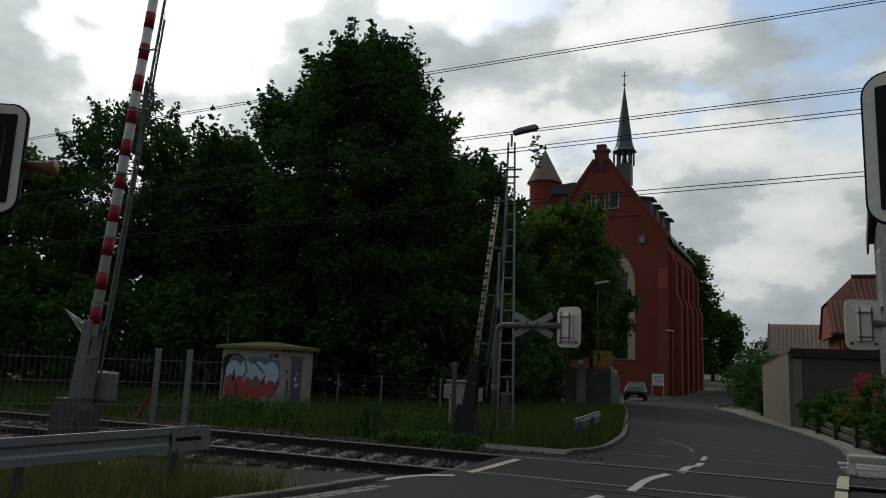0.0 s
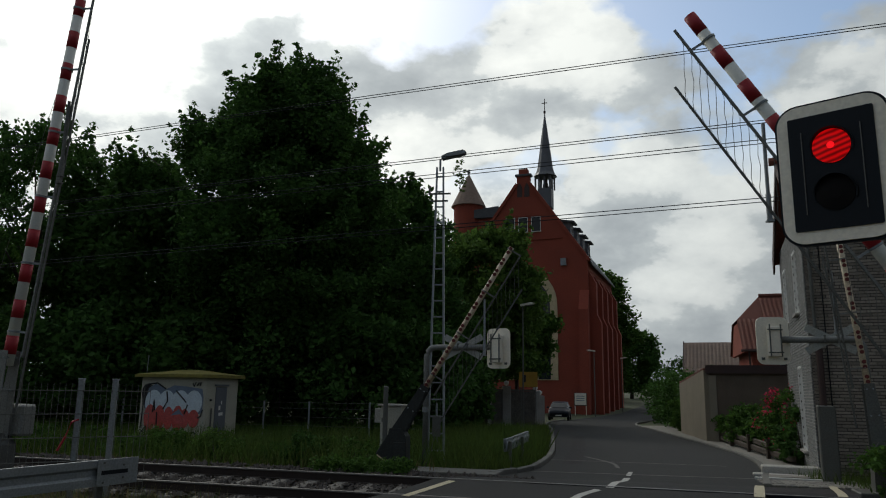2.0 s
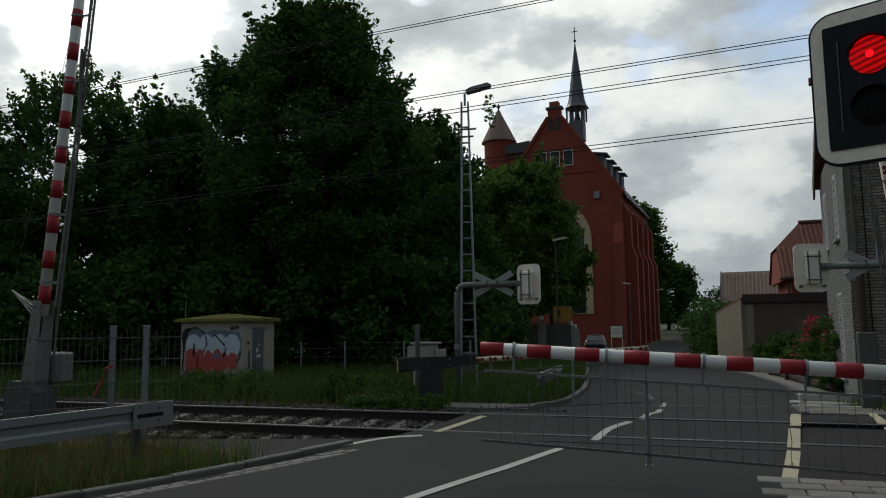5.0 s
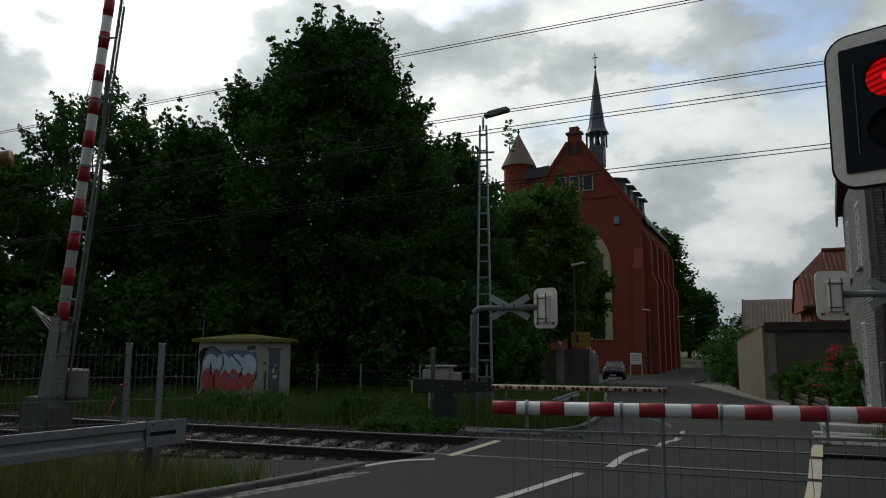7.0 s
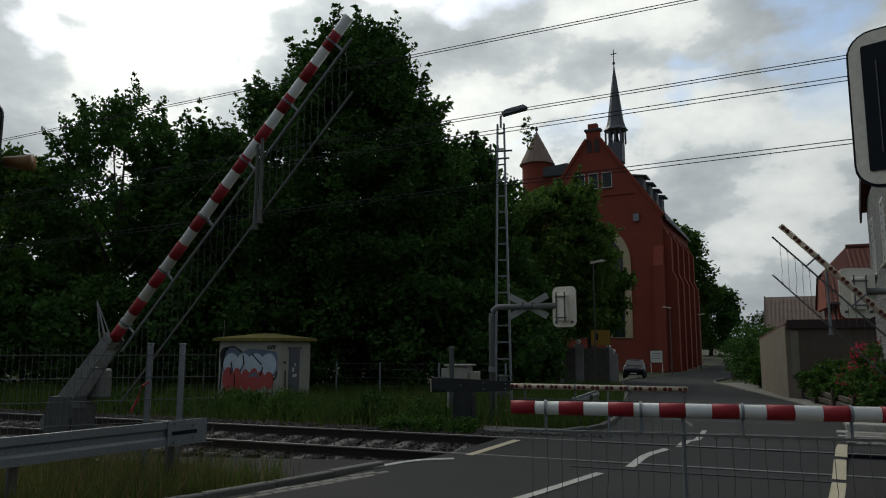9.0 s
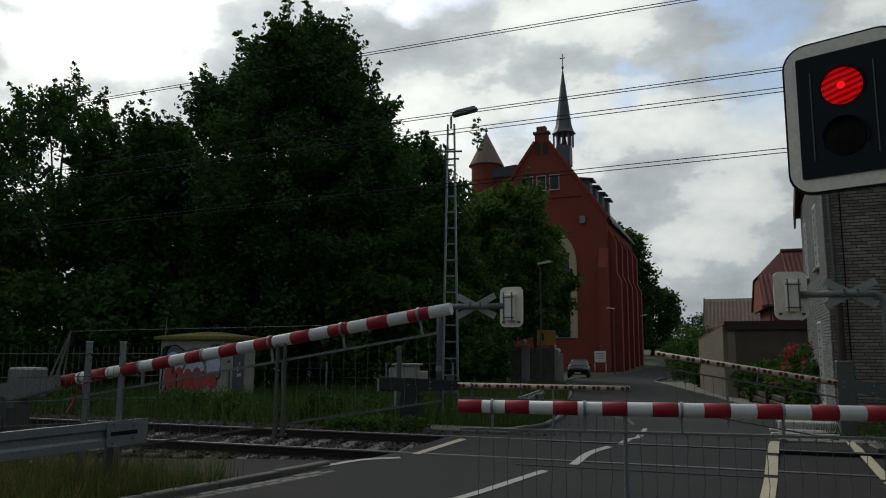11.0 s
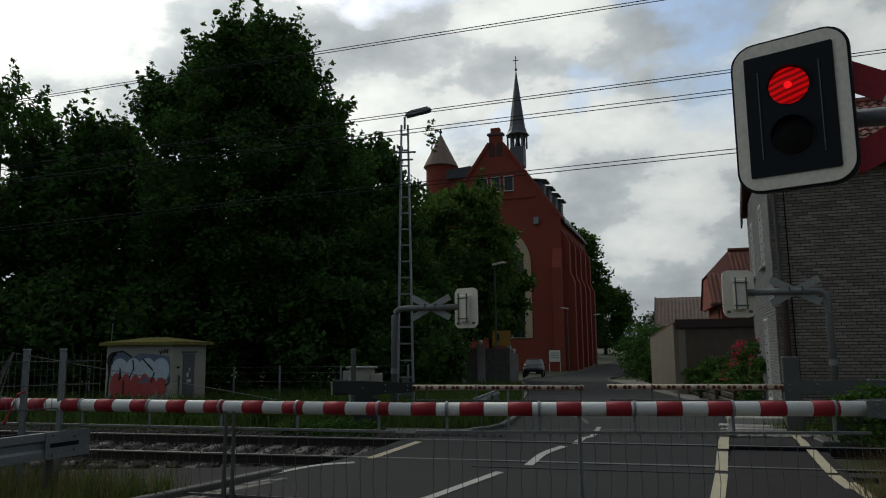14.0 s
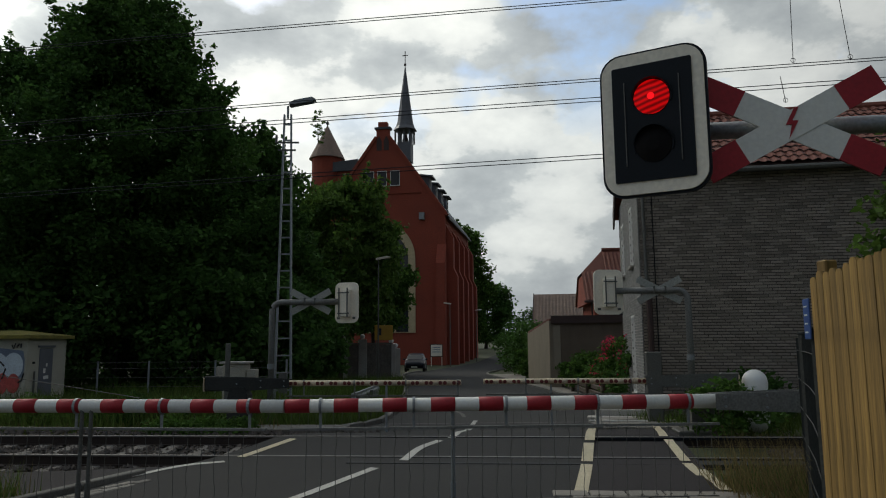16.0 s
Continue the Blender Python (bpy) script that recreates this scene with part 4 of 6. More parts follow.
# ---- switch hut ----
def build_hut():
    e = thing("switch_hut", pose(-9.45, 24.0, -0.22, 0, 0, TRACK), "rendered switch hut with graffiti and mossy roof beside the track", "hut")
    w, d, h = 2.42, 1.86, 2.2
    part("body", box(nb(), w / 2, d / 2, h / 2, w, d, h, bevel=0.02), RENDER, e, "stained beige rendered walls")
    bm = nb()
    lo = [(-0.16, -0.16), (w + 0.16, -0.16), (w + 0.16, d + 0.16), (-0.16, d + 0.16)]
    prism(bm, lo, h, h + 0.1)
    part("roof_slab", bm, MOSS, e)
    bm = nb()
    a = [bm.verts.new((x, y, h + 0.1)) for x, y in lo]
    b = [bm.verts.new((x, y, h + 0.26)) for x, y in ((0.9, d / 2 - .1), (w - 0.9, d / 2 - .1), (w - 0.9, d / 2 + .1), (0.9, d / 2 + .1))]
    for k in range(4):
        bm.faces.new((a[k], a[(k + 1) % 4], b[(k + 1) % 4], b[k]))
    bm.faces.new(b)
    part("roof", bm, MOSS, e, "low roof covered in yellow moss")
    door = part("door", box(nb(), w + 0.005, 0.86, 0.98, 0.04, 0.62, 1.86, bevel=0.008), DOOR_GREY, e, "grey metal door with small notices")
    part("lintel", box(nb(), w + 0.02, 0.86, 1.97, 0.05, 0.78, 0.06), DOOR_GREY, e)
    for y, z, sy, sz in ((0.78, 1.25, 0.1, 0.14), (0.92, 1.06, 0.12, 0.1), (0.8, 1.05, 0.1, 0.1), (0.88, 1.42, 0.06, 0.1)):
        part("notice", box(nb(), w + 0.03, y, z, 0.006, sy, sz), FRAME_W, door)
    part("antenna", tube(nb(), [(0.08, 0.1, h + 0.1), (0.1, 0.1, h + 0.72)], 0.012, 6), STEEL, e)
    part("vent_pipe", tube(nb(), [(w + 0.04, 0.32, 0.1), (w + 0.04, 0.32, 1.25)], 0.025, 8), STEEL_D, e)
    part("vent", box(nb(), w + 0.01, 0.3, 1.5, 0.03, 0.1, 0.06), BLACK, e)

    def paint(poly, mt, lift, name="graffiti"):
        m = pose(0, -lift, 0) @ STAND
        return part(name, prism(nb(), poly, 0.0, 0.002, m=m), mt, e)

    def lump(cx, cz, rx, rz, a0=0, a1=360, n=16):
        return [(cx + rx * math.cos(radians(a0 + (a1 - a0) * k / n)), cz + rz * math.sin(radians(a0 + (a1 - a0) * k / n))) for k in range(n + (a1 - a0 < 360))]

    paint(lump(0.28, 1.72, 0.24, 0.28, 0, 200) + [(0.2, 1.2), (0.5, 1.3)], G_BLACK, 0.004)
    paint([(0.18, 1.3), (0.3, 1.85), (0.55, 2.0), (0.95, 1.82), (1.25, 1.95), (1.7, 1.92), (2.3, 1.85), (2.36, 1.6), (2.34, 1.1), (1.9, 1.0), (0.3, 1.0)], G_BLUE, 0.007)
    for cx, rx in ((0.52, 0.32), (1.02, 0.30), (1.52, 0.34), (2.02, 0.31)):
        paint(lump(cx, 1.42, rx, 0.38), G_WHITE, 0.010 + cx * 0.001)
    for cx, rx, rz in ((0.42, 0.22, 0.42), (0.78, 0.2, 0.4), (1.12, 0.18, 0.36), (1.46, 0.2, 0.4), (1.72, 0.17, 0.3), (2.05, 0.2, 0.28)):
        paint(lump(cx, 0.92, rx, rz), G_RED, 0.014 + cx * 0.001)
    paint([(1.2, 1.0), (1.5, 1.22), (1.7, 0.98), (1.55, 1.05)], G_BLUE, 0.018)
    for pts in ([(0.52, 1.1), (0.55, 1.5), (0.6, 1.15)], [(1.0, 1.75), (1.05, 1.45), (0.9, 1.2)], [(1.35, 1.78), (1.75, 1.42)], [(1.8, 1.35), (1.7, 1.05)], [(0.7, 0.6), (0.68, 1.1)],
                [(0.02, 0.3), (0.3, 0.66), (0.32, 0.2), (0.6, 0.55)], [(0.75, 0.3), (0.95, 0.62), (1.1, 0.3), (1.35, 0.6), (1.4, 0.22), (0.75, 0.25)], [(0.1, 0.6), (0.14, 1.3), (0.1, 1.6)],
                [(1.95, 2.02), (2.0, 1.92), (2.06, 2.06)], [(2.1, 1.95), (2.18, 2.05)], [(2.22, 1.94), (2.24, 2.06)], [(1.5, 0.42), (1.62, 0.5), (1.66, 0.36), (1.8, 0.48)], [(1.95, 0.45), (2.1, 0.52), (2.2, 0.4)], [(0.15, 1.7), (0.3, 1.98), (0.62, 2.02), (0.95, 1.84)], [(2.36, 1.2), (2.3, 1.0), (2.2, 0.95)]):
        part("graffiti_line", tube(nb(), [(x, -0.019, z) for x, z in pts], 0.024, 4), G_BLACK, e)


build_hut()


# ---- lattice mast, lamps, wires ----
def lattice_mast():
    e = thing("lattice_mast", pose(0.10, 18.55, -0.14, 0, 0, TRACK + 8), "grey steel lattice mast with a lamp on top behind the barrier", "mast")
    H = 7.75
    hw = lambda z: 0.21 - 0.125 * z / H
    for s in (-1, 1):
        bm = nb()
        lo, hi = s * hw(0), s * hw(H)
        pts = [(lo - 0.025, 0), (lo + 0.025, 0), (hi + 0.02, H), (hi - 0.02, H)]
        prism(bm, pts, -0.05, 0.05, m=STAND)
        part("chord", bm, STEEL, e)
    z = 0.35
    while z < H:
        part("rung", box(nb(), 0, 0, z, 2 * hw(z), 0.05, 0.035), STEEL, e)
        z += 0.42
    for sx in (-1, 1):
        part("foot_stay", tube(nb(), [(sx * 0.2, -0.05, 0.0), (sx * 0.02, -0.05, 0.75)], 0.015, 5), STEEL_D, e)
    part("cross_bar", box(nb(), 0, -0.05, H - 0.75, 0.6, 0.04, 0.04), STEEL_D, e)
    part("cross_bar", box(nb(), 0, -0.05, H - 0.95, 0.45, 0.04, 0.04), STEEL_D, e)
    part("insulator", tube(nb(), [(-0.27, -0.05, H - 0.74), (-0.27, -0.05, H - 0.55)], 0.03, 8), STEEL_D, e)
    part("lamp_arm", tube(nb(), [(0, 0, H - 0.1), (0, 0, H + 0.22), (0.06, 0, H + 0.27), (0.2, 0, H + 0.29)], 0.03, 8), STEEL, e)
    bm = nb()
    prism(bm, [(0.0, 0.0), (0.62, 0.02), (0.68, 0.06), (0.6, 0.13), (0.15, 0.12), (0.0, 0.07)], -0.12, 0.12, m=pose(0.05, 0, H + 0.22, 0, -10, 0) @ STAND)
    lamp = part("lamp_head", bm, STEEL, e, "pale grey street lamp head")
    part("cabinet", box(nb(), 0.02, -0.1, 0.95, 0.2, 0.1, 0.5, bevel=0.01), STEEL_D, e)


lattice_mast()


def street_lamp(x, y, h, label, rz=0.0):
    e = thing("street_lamp", pose(x, y, gz(y), 0, 0, rz), label, "street lamp", "street lamps")
    part("pole", tube(nb(), [(0, 0, -0.2), (0, 0, h * 0.4), (0, 0, h)], 0.055, 8, 0.035), STEEL_D, e)
    bm = nb()
    prism(bm, [(-0.1, 0), (0.6, 0.04), (0.7, 0.09), (0.55, 0.15), (-0.1, 0.1)], -0.11, 0.11, m=pose(0, 0, h, 0, -4, 0) @ STAND)
    head = part("lamp_head", bm, RIM, e, "pale lamp head")
    part("lens", box(nb(), 0.35, 0, h + 0.01, 0.4, 0.16, 0.03), GLASS, head)


street_lamp(4.9, 38.1, 6.5, "slim street lamp with pale head on the grass island", -30)
street_lamp(15.9, 69.5, 6.1, "slim street lamp beside the church wall", 180)
street_lamp(22.4, 84.0, 6.0, "slim street lamp at the road bend", -10)


def wires():
    for z0, slope, gap in ((7.70, 0.034, -0.05), (6.24, 0.036, -0.05), (5.90, 0.034, -0.07), (4.88, 0.034, -0.07)):
        for k in (0, 1):
            bm = nb()
            pts = []
            for u in np.linspace(-55, 45, 41):
                zz = z0 + slope * u - 0.0002 * u * u + k * gap
                pts.append(tr(u, 12.5, zz))
            tube(bm, pts, 0.008, 5)
            tagged(part("overhead_wire", bm, BLACK), "thin black overhead wire strung along the railway", "wire", "overhead wires")
    for u, zt, du, top in ((5.02, 6.44, 0.07, 9.4), (5.96, 6.46, -0.28, 9.4), (4.85, 5.74, -0.06, 6.2)):
        bm = nb()
        tube(bm, [tr(u, 12.5, zt), tr(u + du, 12.5, top)], 0.006, 5)
        tube(bm, [tr(u + 0.04 * math.cos(a), 12.5, zt + 0.04 + 0.04 * math.sin(a)) for a in np.linspace(0, 6.28, 9)], 0.006, 4)
        tagged(part("dropper", bm, BLACK), "thin dropper wire with a loop", "wire", "dropper wires")


wires()


# ---- tiled roofs, brick walls ----
def tiled(name, origin, along, up, length, run, tw, th, material, parent, label=""):
    """Pantiles laid in rows on a slope: each a curved piece, the rows overlapping."""
    o, a, u = Vector(origin), Vector(along).normalized(), Vector(up).normalized()
    n = a.cross(u).normalized()
    nx, ny = int(length / tw), int(run / th)
    out = []
    rng = random.Random(7)
    prof = [(0.0, 0.0), (0.3, 0.035), (0.6, 0.02), (0.8, -0.012), (1.0, 0.0)]
    for j in range(ny):
        for i in range(nx):
            lift = rng.uniform(-0.004, 0.006)
            for (s0, h0), (s1, h1) in zip(prof, prof[1:]):
                p = [o + a * ((i + s) * tw) + u * ((j + t) * th) + n * (h + lift + (0.03 if t == 0 else 0.0)) for s, h, t in ((s0, h0, 0), (s1, h1, 0), (s1, h1, 1.06), (s0, h0, 1.06))]
                out.append(p)
    ob = quads(name, np.array([[tuple(v) for v in q] for q in out]), 4, material, parent)
    ob["kind"] = "stuff"
    if label:
        ob["label"] = label
    return ob


def brick_wall(e, length, height, bl, bh, material, joint, m, holes=(), first=0, thick=0.24, name="wall"):
    """A mortar body with courses of single bricks on its face (local x, z; face towards -y)."""
    bm = nb()
    box(bm, length / 2, thick / 2, height / 2, length, thick, height, m=m)
    part(name, bm, joint, e)
    bm = nb()
    box(bm, 0, 0, 0, bl - 0.016, 0.03, bh - 0.018)
    o = part("brick_shape", bm, material)
    me = o.data
    bpy.data.objects.remove(o)
    rest, cnt = [], 0
    rows = int(height / bh)
    for j in range(rows):
        off = (j % 3) * bl / 3
        x = -off
        while x < length:
            x0, x1 = max(0, x), min(length, x + bl)
            cx, cz = (x0 + x1) / 2, (j + 0.5) * bh
            x += bl
            if x1 - x0 < 0.05 or any(a < cx < b and c < cz < d for a, b, c, d in holes):
                continue
            if cnt < first and x1 - x0 > bl * 0.98 and 0.9 < cz < 3.2 and cx < 4:
                shared("brick", me, e, m @ pose(cx, -0.012 + random.uniform(-0.003, 0.003), cz))
                cnt += 1
                continue
            y = -0.027 + random.uniform(-0.003, 0.003)
            a, b, c, d = x0 + 0.008, x1 - 0.008, cz - bh / 2 + 0.009, cz + bh / 2 - 0.009
            f = [(a, y, c), (b, y, c), (b, y, d), (a, y, d)]
            k = [(a, 0, c), (b, 0, c), (b, 0, d), (a, 0, d)]
            rest += [f, [k[0], k[1], f[1], f[0]], [f[3], f[2], k[2], k[3]], [k[0], f[0], f[3], k[3]], [f[1], k[1], k[2], f[2]]]
    arr = np.array(rest)
    M = np.array(m)
    arr = arr @ M[:3, :3].T + M[:3, 3]
    ob = quads("bricks", arr, 4, MATS[material.name + "_rest"] if material.name + "_rest" in MATS else material, e)
    ob["kind"] = "stuff"




def islands(name, color, spread):
    """A brick surface that varies from piece to piece of one mesh."""
    m = mat(name, color, 0.85, var=0.3, scale=2, fine=40, spread=spread)
    nt = m.node_tree
    old = [n for n in nt.nodes if n.bl_idname == "ShaderNodeObjectInfo"][0]
    geo = nt.nodes.new("ShaderNodeNewGeometry")
    for l in list(old.outputs["Random"].links):
        nt.links.new(geo.outputs["Random Per Island"], l.to_socket)


islands("grey_brick_rest", (0.27, 0.235, 0.195), 0.3)
islands("pale_facing_brick_rest", (0.225, 0.225, 0.22), 0.18)


def window(e, m, w, h, bars=1, name="window", fr=FRAME_W):
    """A window with frame, pane and sill (local x, z; face towards -y)."""
    win = part(name, box(nb(), 0, 0.03, 0, w, 0.04, h, m=m), GLASS, e, "dark glazed window")
    t = 0.06
    bm = nb()
    for cx, cz, sx, sz in ((0, h / 2 - t / 2, w, t), (0, -h / 2 + t / 2, w, t), (-w / 2 + t / 2, 0, t, h - 2 * t), (w / 2 - t / 2, 0, t, h - 2 * t)):
        box(bm, cx, -0.01, cz, sx, 0.06, sz, m=m)
    for k in range(bars):
        box(bm, -w / 2 + w * (k + 1) / (bars + 1), -0.01, 0, 0.035, 0.05, h - 2 * t, m=m)
    part("frame", bm, fr, win, "white window frame")
    part("sill", box(nb(), 0, -0.05, -h / 2 - 0.03, w + 0.12, 0.14, 0.05, m=m), CONC, win)


def brick_house():
    rz = -22
    e = thing("brick_house", pose(8.62, 16.3, -0.15, 0, 0, rz), "grey brick house with red tiled roof by the crossing", "house")
    Lx, D, H, HR = 13.0, 6.2, 6.26, 8.3
    brick_wall(e, Lx, H, 0.30, 0.0725, FACADE, FACADE_J, Matrix(), first=300)
    # side wall, seen edge-on: its face looks along local -x
    side = pose(0, D, 0, 0, 0, -90)
    holes = [(1.0, 1.75, 3.9, 5.5), (3.9, 4.65, 3.9, 5.5), (3.3, 4.2, 0.5, 2.6)]
    brick_wall(e, D, H, 0.30, 0.0725, FACADE_L, CONC, side, holes=holes, name="side_wall")
    for a, b, c, d in holes:
        window(e, side @ pose((a + b) / 2, -0.0, (c + d) / 2), b - a, d - c)
    bm = nb()
    prism(bm, [(0, H), (D, H), (D / 2, HR)], 0.0, 0.24, m=pose(0.24, 0, 0, 0, 0, 0) @ pose(0, 0, 0, 90, 0, 90))
    part("gable", bm, FACADE_L, e)
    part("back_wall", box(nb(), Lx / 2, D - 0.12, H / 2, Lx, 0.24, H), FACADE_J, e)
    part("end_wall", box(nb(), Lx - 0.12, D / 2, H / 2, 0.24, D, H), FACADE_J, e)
    slope = Vector((0, D / 2, HR - H))
    over = 0.4
    dirn = slope.normalized()
    start = Vector((-0.15, 0, H)) - dirn * over
    bm = nb()
    for sgn in (1,):
        a = start
        b = start + Vector((Lx + 0.7, 0, 0))
        up = dirn * (slope.length + over)
        n = Vector((0, -dirn.z, dirn.y)) * 0.06
        vs = [bm.verts.new(p) for p in (a, b, b + up, a + up, a - n * 2, b - n * 2, b + up - n * 2, a + up - n * 2)]
        for f in ((0, 1, 2, 3), (7, 6, 5, 4), (0, 4, 5, 1), (1, 5, 6, 2), (2, 6, 7, 3), (3, 7, 4, 0)):
            bm.faces.new([vs[i] for i in f])
    rf = part("roof_front", bm, FASCIA, e)
    d2 = Vector((0, -dirn.y, dirn.z))
    bm = nb()
    a = Vector((-0.15, D, H)) - d2 * over
    b = a + Vector((Lx + 0.7, 0, 0))
    up = d2 * (slope.length + over)
    n = Vector((0, d2.z, -d2.y)) * 0.12
    vs = [bm.verts.new(p) for p in (a, b, b + up, a + up, a - n, b - n, b + up - n, a + up - n)]
    for f in ((0, 1, 2, 3), (7, 6, 5, 4), (0, 4, 5, 1), (1, 5, 6, 2), (2, 6, 7, 3), (3, 7, 4, 0)):
        bm.faces.new([vs[i] for i in f])
    part("roof_back", bm, TILE_RED, e)
    tiled("roof_tiles", start + Vector((0, -0.02, 0.03)), (1, 0, 0), dirn, Lx + 0.7, slope.length + over, 0.22, 0.34, TILE_RED, e, "red-brown pantiles")
    part("ridge", tube(nb(), [(-0.35, D / 2, HR + 0.06), (Lx + 0.35, D / 2, HR + 0.06)], 0.12, 8), TILE_RED, e)
    part("gutter", tube(nb(), [(-0.35, -0.42, H - 0.33), (Lx + 0.35, -0.42, H - 0.33)], 0.07, 8), STEEL_D, e)
    part("verge_board", prism(nb(), [(-0.35, H - 0.42), (-0.3, H - 0.12), (D / 2, HR + 0.04), (D + 0.3, H - 0.12), (D + 0.35, H - 0.62), (D + 0.1, H - 0.55), (D / 2, HR - 0.28)], 0.0, 0.05, m=pose(-0.2, 0, 0) @ pose(0, 0, 0, 90, 0, 90)), FASCIA, e, "dark verge board")
    part("downpipe", tube(nb(), [(0.16, -0.09, 3.1), (0.16, -0.09, 0.0)], 0.075, 10), FASCIA, e, "brown downpipe at the corner")
    part("downpipe", tube(nb(), [(0.1, -0.08, H - 0.3), (0.12, -0.08, 3.1)], 0.04, 8), STEEL_D, e)
    part("cable", tube(nb(), [(0.32, -0.06, H - 0.3), (0.34, -0.06, 0.4)], 0.014, 5), BLACK, e)
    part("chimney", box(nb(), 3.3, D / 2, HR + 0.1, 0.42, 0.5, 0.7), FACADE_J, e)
    step = part("step", box(nb(), -0.55, 0.2, 0.12, 1.3, 0.5, 0.3, bevel=0.02), CONC, e)
    part("step", box(nb(), -0.8, -0.15, 0.02, 1.2, 0.4, 0.2, bevel=0.02), CONC, e)


brick_house()


def garage():
    e = thing("flat_garage", pose(11.72, 30.35, -0.52, 0, 0, -22), "flat-roofed brown pebbledash garage with dark fascia", "garage")
    part("front_wall", box(nb(), 5.0, 0.12, 1.55, 10.0, 0.24, 3.1), GARAGE, e)
    bm = nb()
    prism(bm, [(0.0, 0.0), (8.0, 0.0), (8.0, 2.75), (0.0, 3.25)], -0.24, 0.0, m=pose(0.0, 0.25, 0, 0, 0, 10) @ pose(0, 0, 0, 90, 0, 90))
    part("side_wall", bm, GARAGE_S, e, "beige side wall with sloping top")
    part("corner_pier", box(nb(), 0.1, 0.1, 1.5, 0.3, 0.3, 3.0), GARAGE_S, e)
    bm = nb()
    prism(bm, [(-0.15, -0.12), (10.1, -0.12), (10.1, 8.2), (0.1, 8.2)], 3.08, 3.42)
    part("fascia", bm, FASCIA, e, "dark brown roof fascia")
    for k in range(9):
        part("capping", box(nb(), -0.05, 0.55 + 0.88 * k, 3.26 - 0.055 * k, 0.34, 0.84, 0.09, m=pose(0.0, 0.1, 0, 0, 0, 10), bevel=0.01), TILE_RED, e)


garage()


def hip_house():
    e = thing("roof_house", pose(17.7, 40.6, -0.7, 0, 0, -18), "red tiled house with half-hipped roof behind the garage", "house")
    L_, D = 11.0, 8.0
    He, Hr = 5.1, 8.4
    part("body", box(nb(), L_ / 2 + 0.3, D / 2, He / 2, L_ - 0.4, D - 0.6, He), BRICK_RED, e)
    bm = nb()
    V_ = bm.verts.new
    a = [V_(p) for p in ((0, 0, He - 0.2), (L_, 0, He - 0.2), (L_, D / 2, Hr), (1.5, D / 2, Hr), (0, D * 0.29, He + 1.7))]
    bm.faces.new(a)
    b = [V_(p) for p in ((0, D, He - 0.2), (L_, D, He - 0.2), (L_, D / 2, Hr), (1.5, D / 2, Hr), (0, D * 0.71, He + 1.7))]
    bm.faces.new(b[::-1])
    bm.faces.new((V_((0, D * 0.29, He + 1.7)), V_((1.5, D / 2, Hr)), V_((0, D * 0.71, He + 1.7))))
    part("roof", bm, TILE_RED, e, "red tiled roof")
    bm = nb()
    prism(bm, [(0.35, He - 0.3), (D - 0.35, He - 0.3), (D * 0.7, He + 1.6), (D * 0.3, He + 1.6)], 0.1, 0.3, m=pose(0, 0, 0, 90, 0, 90))
    part("gable", bm, BRICK_RED, e)
    s = Vector((0, D / 2, Hr - He + 0.2))
    tiled("roof_tiles", (1.5, 0, He - 0.16), (1, 0, 0), s, L_ - 1.5, s.length, 0.25, 0.36, TILE_RED, e)
    tiled("roof_tiles", (0.1, 0, He - 0.16), (1, 0, 0), s, 1.4, s.length * 0.58, 0.25, 0.36, TILE_RED, e)
    part("ridge", tube(nb(), [(1.5, D / 2, Hr + 0.05), (L_, D / 2, Hr + 0.05)], 0.13, 8), TILE_RED, e)
    part("gutter", tube(nb(), [(-0.1, -0.1, He - 0.25), (L_, -0.1, He - 0.25)], 0.08, 6), FASCIA, e)
    window(e, pose(2.4, 0.27, He - 1.1), 1.0, 1.1)
    part("downpipe", tube(nb(), [(0.35, 0.2, He - 0.3), (0.5, 0.2, 0)], 0.06, 6), FASCIA, e)


hip_house()


def far_house():
    e = thing("gable_house", pose(21.45, 60.0, -1.05, 0, 0, -22), "pale house with a brown tiled gable roof in the distance", "house")
    L_, D, He, Hr = 12.0, 7.0, 4.4, 7.2
    part("body", box(nb(), L_ / 2, D / 2, He / 2, L_, D, He), GARAGE_S, e)
    bm = nb()
    prism(bm, [(0, He), (D, He), (D / 2, Hr - 0.1)], 0.0, 0.3, m=pose(0, 0, 0, 90, 0, 90))
    part("gable", bm, CONC, e)
    s = Vector((0, D / 2, Hr - He))
    bm = nb()
    for a, b, c, d in (((-0.3, -0.3, He - 0.25), (L_, -0.3, He - 0.25), (L_, D / 2, Hr), (-0.3, D / 2, Hr)), ((-0.3, D + 0.3, He - 0.25), (L_, D + 0.3, He - 0.25), (L_, D / 2, Hr), (-0.3, D / 2, Hr))):
        bm.faces.new([bm.verts.new(p) for p in (a, b, c, d)])
    part("roof", bm, TILE_BRN, e)
    tiled("roof_tiles", (-0.3, -0.3, He - 0.2), (1, 0, 0), s, L_, s.length + 0.3, 0.3, 0.38, TILE_BRN, e, "brown roof tiles")
    part("verge", prism(nb(), [(-0.35, He - 0.35), (-0.35, He - 0.1), (D / 2, Hr + 0.1), (D + 0.35, He - 0.1), (D + 0.35, He - 0.35), (D / 2, Hr - 0.15)], 0, 0.08, m=pose(-0.38, 0, 0) @ pose(0, 0, 0, 90, 0, 90)), FASCIA, e)


far_house()


